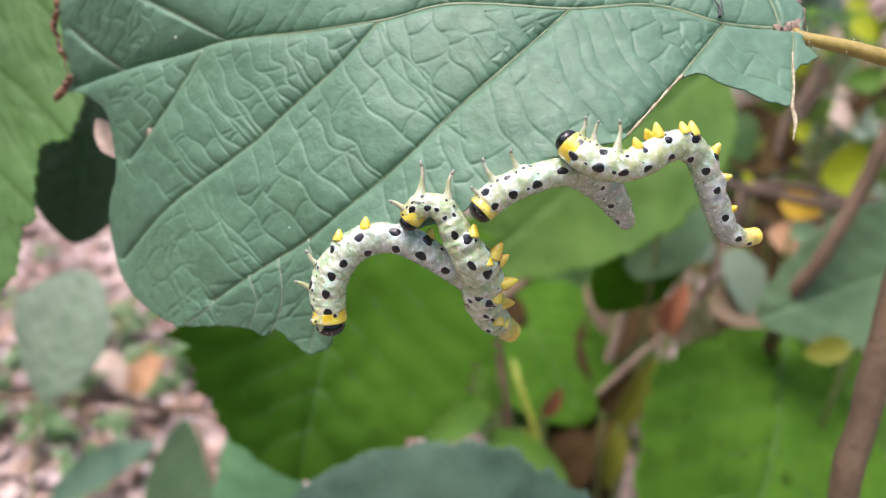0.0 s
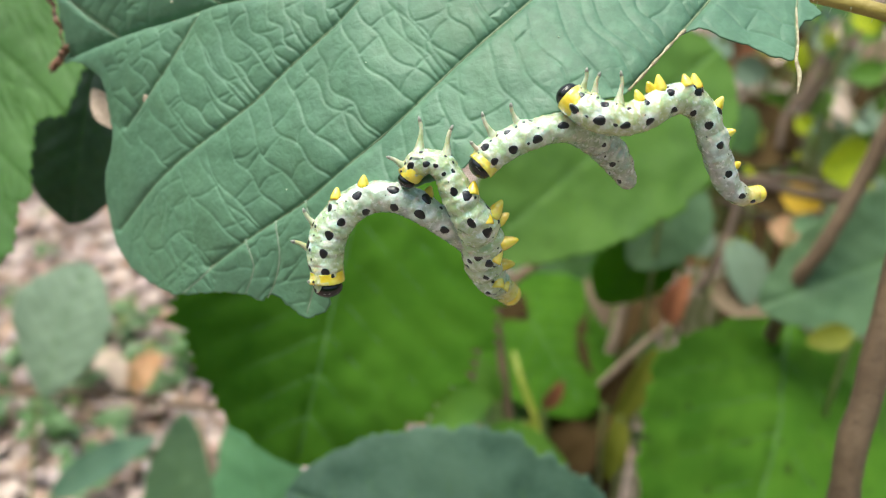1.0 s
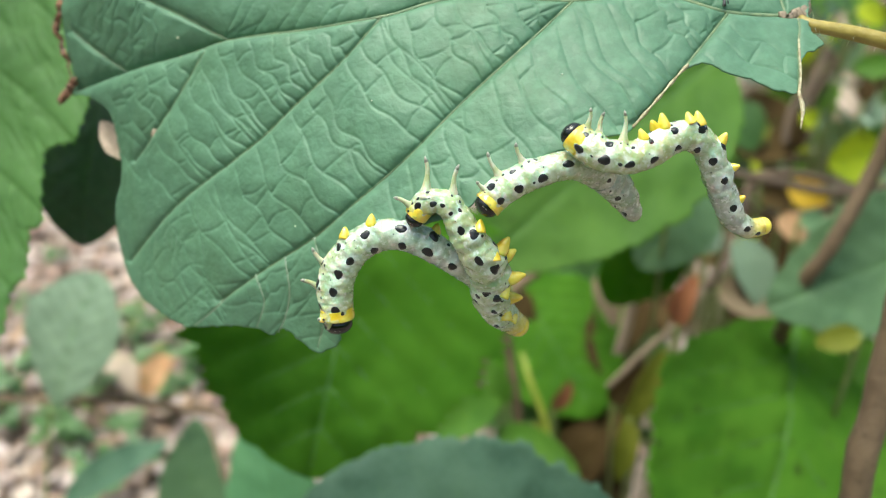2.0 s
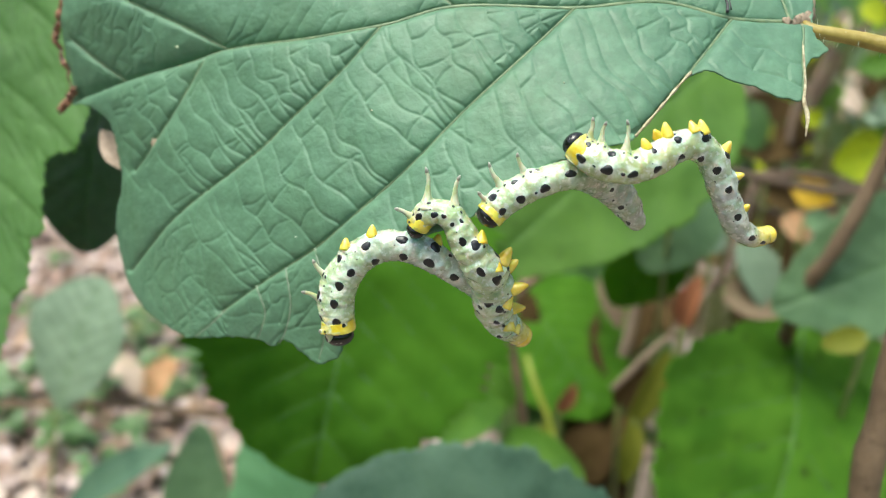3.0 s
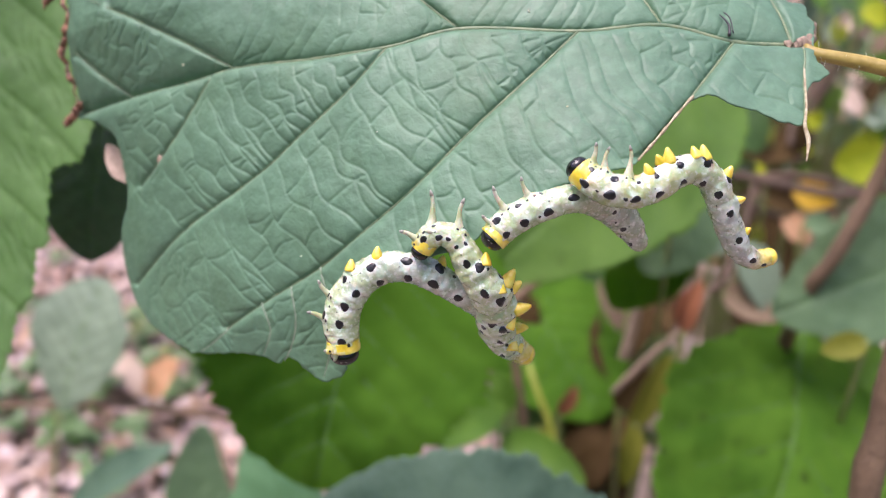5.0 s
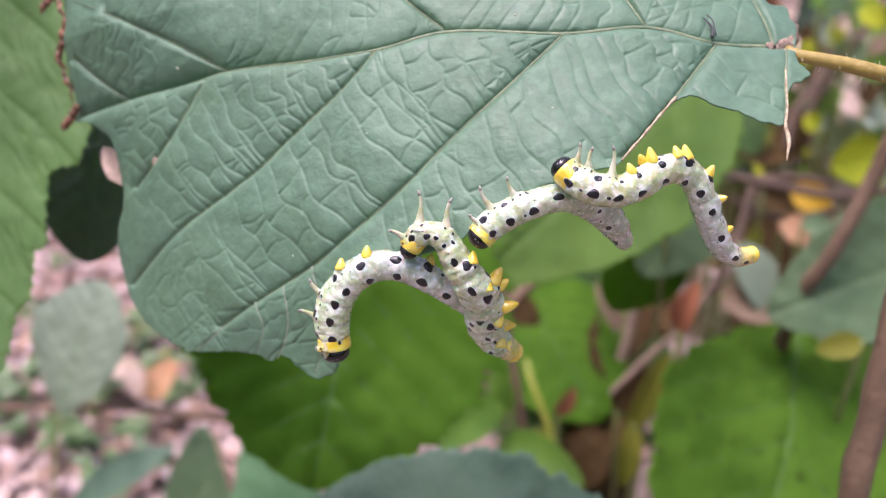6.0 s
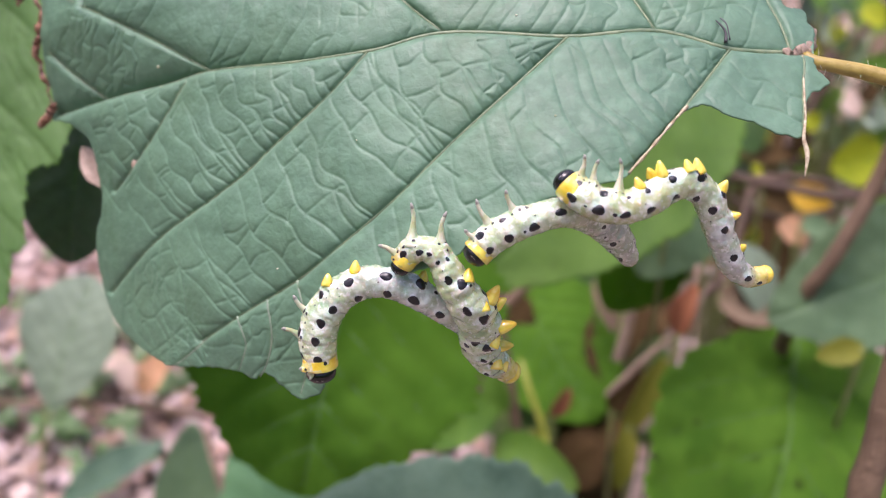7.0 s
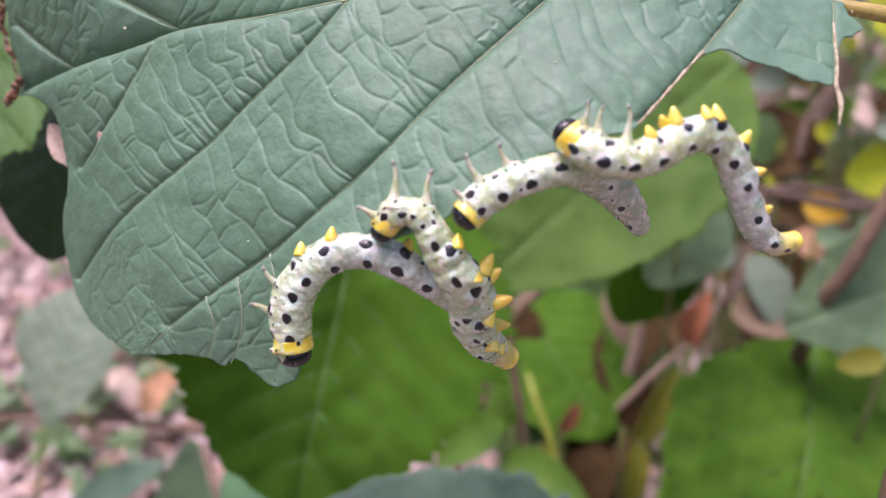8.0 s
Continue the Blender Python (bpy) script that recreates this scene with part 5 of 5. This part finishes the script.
for points, wide in (
    ([(188.2, 7.7, -520.0), (224.6, 51.4, -520.0), (254.9, 93.3, -530.0), (293.8, 125.3, -540.0)], (1.6, 1.6, 1.4, 1.2)),
    ([(237.4, 117.8, -620.0), (267.6, 76.2, -600.0), (291.2, 8.5, -580.0)], (1.6, 1.8, 1.6)),
    ([(277.8, 172.3, -700.0), (326.9, 142.8, -700.0), (400.5, 133.0, -700.0)], (2.0, 2.2, 2.0)),
    ([(159.7, 28.7, -450.0), (183.9, 17.3, -440.0), (209.9, 21.4, -430.0)], (1.8, 2.0, 1.8)),
    ([(110.1, -18.3, -330.0), (123.0, 0.2, -340.0), (134.0, 27.2, -350.0)], (1.4, 1.6, 1.4)),
):
    twig("twig", "thin dark brown twig in the undergrowth", points, wide, BARK_DARK)
low_leaf("dark dead leaf at the clearing's edge", (267.5, 144.1, -640.0), (312.4, 171.0, -640.0), 50, LEAF_BROWN_SHADE, 10, 50)
low_leaf("dark olive leaf at the clearing's edge", (285.2, 87.4, -620.0), (328.7, 113.5, -620.0), 44, LEAF_SHADE, 10, 51)
low_leaf("dark dead leaf beyond the slanting stem", (218.3, 43.6, -560.0), (265.5, 55.4, -560.0), 46, LEAF_BROWN_SHADE, -10, 52)
low_leaf("green leaf beyond the notch", (149.0, 73.9, -420.0), (165.2, 50.4, -420.0), 26, LEAF_SHADE, 10, 53)
low_leaf("small lime leaf in the undergrowth", (261.5, 88.7, -560.0), (249.7, 75.0, -560.0), 14, LEAF_LIME, 10, 54)
low_leaf("small yellow leaf in the undergrowth", (191.4, 52.9, -500.0), (177.4, 38.9, -500.0), 12, LEAF_LIME, 10, 55)
low_leaf("pale dry leaf in the undergrowth", (321.3, 135.1, -640.0), (346.0, 112.6, -640.0), 24, PALE_DRY, 20, 56)
low_leaf("pale dry leaf in the undergrowth", (327.1, 167.4, -680.0), (303.3, 148.3, -680.0), 20, LEAF_DUN, 20, 57)

low_leaf("pale pinkish dry leaf in the undergrowth", (306.3, 131.7, -600.0), (295.4, 95.1, -600.0), 40, PALE_DRY, 20, 58)
low_leaf("pale grey-green leaf in the undergrowth", (303.2, 111.1, -560.0), (300.0, 73.0, -560.0), 30, LEAF_PALE, 15, 59)
low_leaf("pale grey-green leaf in the undergrowth", (273.3, 98.6, -560.0), (253.7, 88.7, -560.0), 14, LEAF_PALE, 15, 60)
low_leaf("small lime leaf in the undergrowth", (262.8, 104.5, -540.0), (254.5, 93.1, -540.0), 13, LEAF_LIME, 10, 61)
low_leaf("small olive leaf under the notch", (192.5, 70.2, -470.0), (176.0, 65.3, -470.0), 13, LEAF_OLIVE, 10, 62)
low_leaf("pale green leaf beside the slanting stem", (178.4, 13.7, -400.0), (195.2, 9.3, -400.0), 12, LEAF_SAGE, 10, 63)
low_leaf("yellow olive leaf in the gap", (85.4, -39.8, -300.0), (68.1, -68.3, -296.0), 12, LEAF_OLIVE, 15, 64)
low_leaf("yellow olive leaf under the large leaf", (70.2, -64.6, -296.0), (65.5, -87.4, -292.0), 10, LEAF_OLIVE, 15, 65)
twig("twig", "dull brown twig in the undergrowth", [(226.1, 115.7, -470.0), (211.6, 93.9, -460.0), (198.1, 76.9, -455.0), (191.9, 57.1, -450.0)], (2.4, 2.6, 2.4, 2.0), BARK_DARK)
twig("twig", "dull brown twig in the undergrowth", [(152.6, 36.5, -430.0), (177.6, 38.4, -425.0), (196.1, 36.2, -420.0), (222.7, 28.3, -420.0)], (1.6, 2.0, 1.8, 1.5), BARK_DARK)


def undergrowth():
    """Small leaves of many colours between the twigs at the clearing's edge."""
    rng = random.Random(77)
    kinds = (("small lime leaf in the undergrowth", LEAF_LIME), ("small pale grey-green leaf in the undergrowth", LEAF_PALE), ("small dull yellow leaf in the undergrowth", LEAF_OCHRE),
             ("small brown dead leaf in the undergrowth", LEAF_DUN), ("small pale dry leaf in the undergrowth", PALE_DRY), ("small olive leaf in the undergrowth", LEAF_SHADE), ("small dark dead leaf in the undergrowth", LEAF_BROWN_SHADE))
    for k in range(42):
        d = rng.uniform(400, 640)
        x, y = (rng.uniform(0.38, 0.60) * d, rng.uniform(0.02, 0.31) * d) if k < 34 else (rng.uniform(0.17, 0.27) * d, rng.uniform(-0.24, -0.06) * d)
        a, size = rng.uniform(0, 6.3), rng.uniform(9, 18)
        label, material = kinds[k % 7]
        low_leaf(label, (x, y, -d), (x + size * math.cos(a), y + size * math.sin(a), -d + rng.uniform(-5, 5)), size * rng.uniform(0.5, 0.85), material, rng.uniform(-30, 30), 100 + k)


undergrowth()


def thicket():
    """Darker leaves, dead and living, close behind the twigs, that hide most of the ground there."""
    rng = random.Random(31)
    dark = (("dark brown dead leaf in the thicket", LEAF_BROWN_SHADE), ("dull brown dead leaf in the thicket", LEAF_DUN), ("dark olive leaf in the thicket", LEAF_SHADE), ("reddish brown dead leaf in the thicket", LEAF_RUST), ("dark brown dead leaf in the thicket", LEAF_BROWN_SHADE))
    light = (("small lime leaf in the thicket", LEAF_LIME), ("small pale leaf in the thicket", LEAF_PALE), ("small yellow-green leaf in the thicket", LEAF_CITRON), ("small pale dry leaf in the thicket", PALE_DRY))
    for k in range(90):
        big = k < 28
        d = rng.uniform(560, 700) if big else rng.uniform(450, 560)
        x, y = rng.uniform(0.29, 0.62) * d, rng.uniform(-0.02, 0.34) * d
        a, size = rng.uniform(0, 6.3), rng.uniform(34, 60) if big else rng.uniform(9, 21)
        label, material = dark[k % 5] if big else light[k % 4]
        low_leaf(label, (x, y, -d), (x + size * math.cos(a), y + size * math.sin(a), -d + rng.uniform(-8, 8)), size * rng.uniform(0.55, 0.85), material, rng.uniform(-35, 35), 200 + k)


thicket()
# two dark leaves standing in for shade deep in the gap
low_leaf("dark dead leaf coloured as the shade deep in the gap", (54.6, -97.0, -330.0), (67.3, -80.8, -330.0), 15, LEAF_BROWN_SHADE, 10, 71)
low_leaf("dark dead leaf coloured as the shade deep in the gap", (74.0, -69.9, -345.0), (88.5, -50.6, -345.0), 15, LEAF_BROWN_SHADE, -10, 72)
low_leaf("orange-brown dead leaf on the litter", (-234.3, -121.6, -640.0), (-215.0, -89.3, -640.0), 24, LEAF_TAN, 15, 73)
low_leaf("dark curled dead leaf on the litter", (-273.1, -109.0, -600.0), (-260.4, -87.9, -600.0), 16, LEAF_BROWN_SHADE, 25, 74)
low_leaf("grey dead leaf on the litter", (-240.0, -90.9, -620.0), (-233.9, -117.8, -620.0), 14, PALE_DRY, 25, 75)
low_leaf("broad dark brown dead leaf coloured as the shade deep in the gap", (32.5, -114.7, -400.0), (77.4, -78.3, -400.0), 50, LEAF_BROWN_SHADE, 10, 76)
# darkened olive filling the gap in place of shade
low_leaf("broad olive leaf coloured as the shade deep in the gap", (26.3, -65.4, -390.0), (56.3, -98.2, -390.0), 36, LEAF_SHADE, 10, 77)
low_leaf("yellow-green leaf under the leaf stalk", (201.4, 66.0, -430.0), (192.4, 70.9, -430.0), 11, LEAF_CITRON, 15, 78)
low_leaf("pale whitish green leaf in the undergrowth", (216.5, 69.1, -450.0), (207.0, 74.5, -450.0), 10, LEAF_PALE, 15, 79)
low_leaf("bright lime leaf at the clearing's edge", (242.6, 141.4, -470.0), (258.4, 132.2, -470.0), 18, LEAF_CITRON, 15, 80)
low_leaf("lime leaf in the undergrowth", (216.3, 89.8, -440.0), (209.2, 77.4, -440.0), 10, LEAF_LIME, 15, 81)
low_leaf("pale pink dead leaf in the undergrowth", (219.6, 88.7, -450.0), (232.2, 76.0, -450.0), 14, PALE_DRY, 15, 82)
low_leaf("whitish pale leaf in the undergrowth", (244.9, 82.4, -450.0), (240.1, 65.0, -450.0), 13, LEAF_PALE, 15, 83)
low_leaf("dark brown dead leaf in the undergrowth", (170.7, 28.9, -430.0), (188.8, 21.4, -430.0), 14, LEAF_BROWN_SHADE, 10, 84)
low_leaf("dark brown dead leaf in the undergrowth", (203.0, 82.7, -470.0), (209.6, 56.4, -470.0), 14, LEAF_BROWN_SHADE, 10, 85)
low_leaf("lime leaf beside the brown stem", (226.2, 35.6, -420.0), (230.3, 18.0, -420.0), 9, LEAF_LIME, 10, 86)
low_leaf("pale grey-green leaf beyond the larvae", (121.7, 2.5, -330.0), (135.6, -27.5, -330.0), 19, LEAF_PALE, 15, 87)
low_leaf("bright green leaf behind the spotted leaf", (162.0, -38.0, -292.0), (128.0, -72.0, -288.0), 46, LEAF_LIME, 10, 88)
# more dark leaves, laid over pale litter as its shade
low_leaf("broad dark brown dead leaf coloured as the shade deep in the gap", (63.6, -135.0, -420.0), (96.0, -105.7, -420.0), 46, LEAF_BROWN_SHADE, 10, 89)
low_leaf("dark brown dead leaf coloured as the shade deep in the gap", (80.0, -84.0, -430.0), (104.0, -60.0, -430.0), 30, LEAF_BROWN_SHADE, 10, 90)
low_leaf("dark brown dead leaf coloured as the shade deep in the gap", (88.0, -40.0, -430.0), (126.0, -20.0, -430.0), 40, LEAF_BROWN_SHADE, 10, 91)
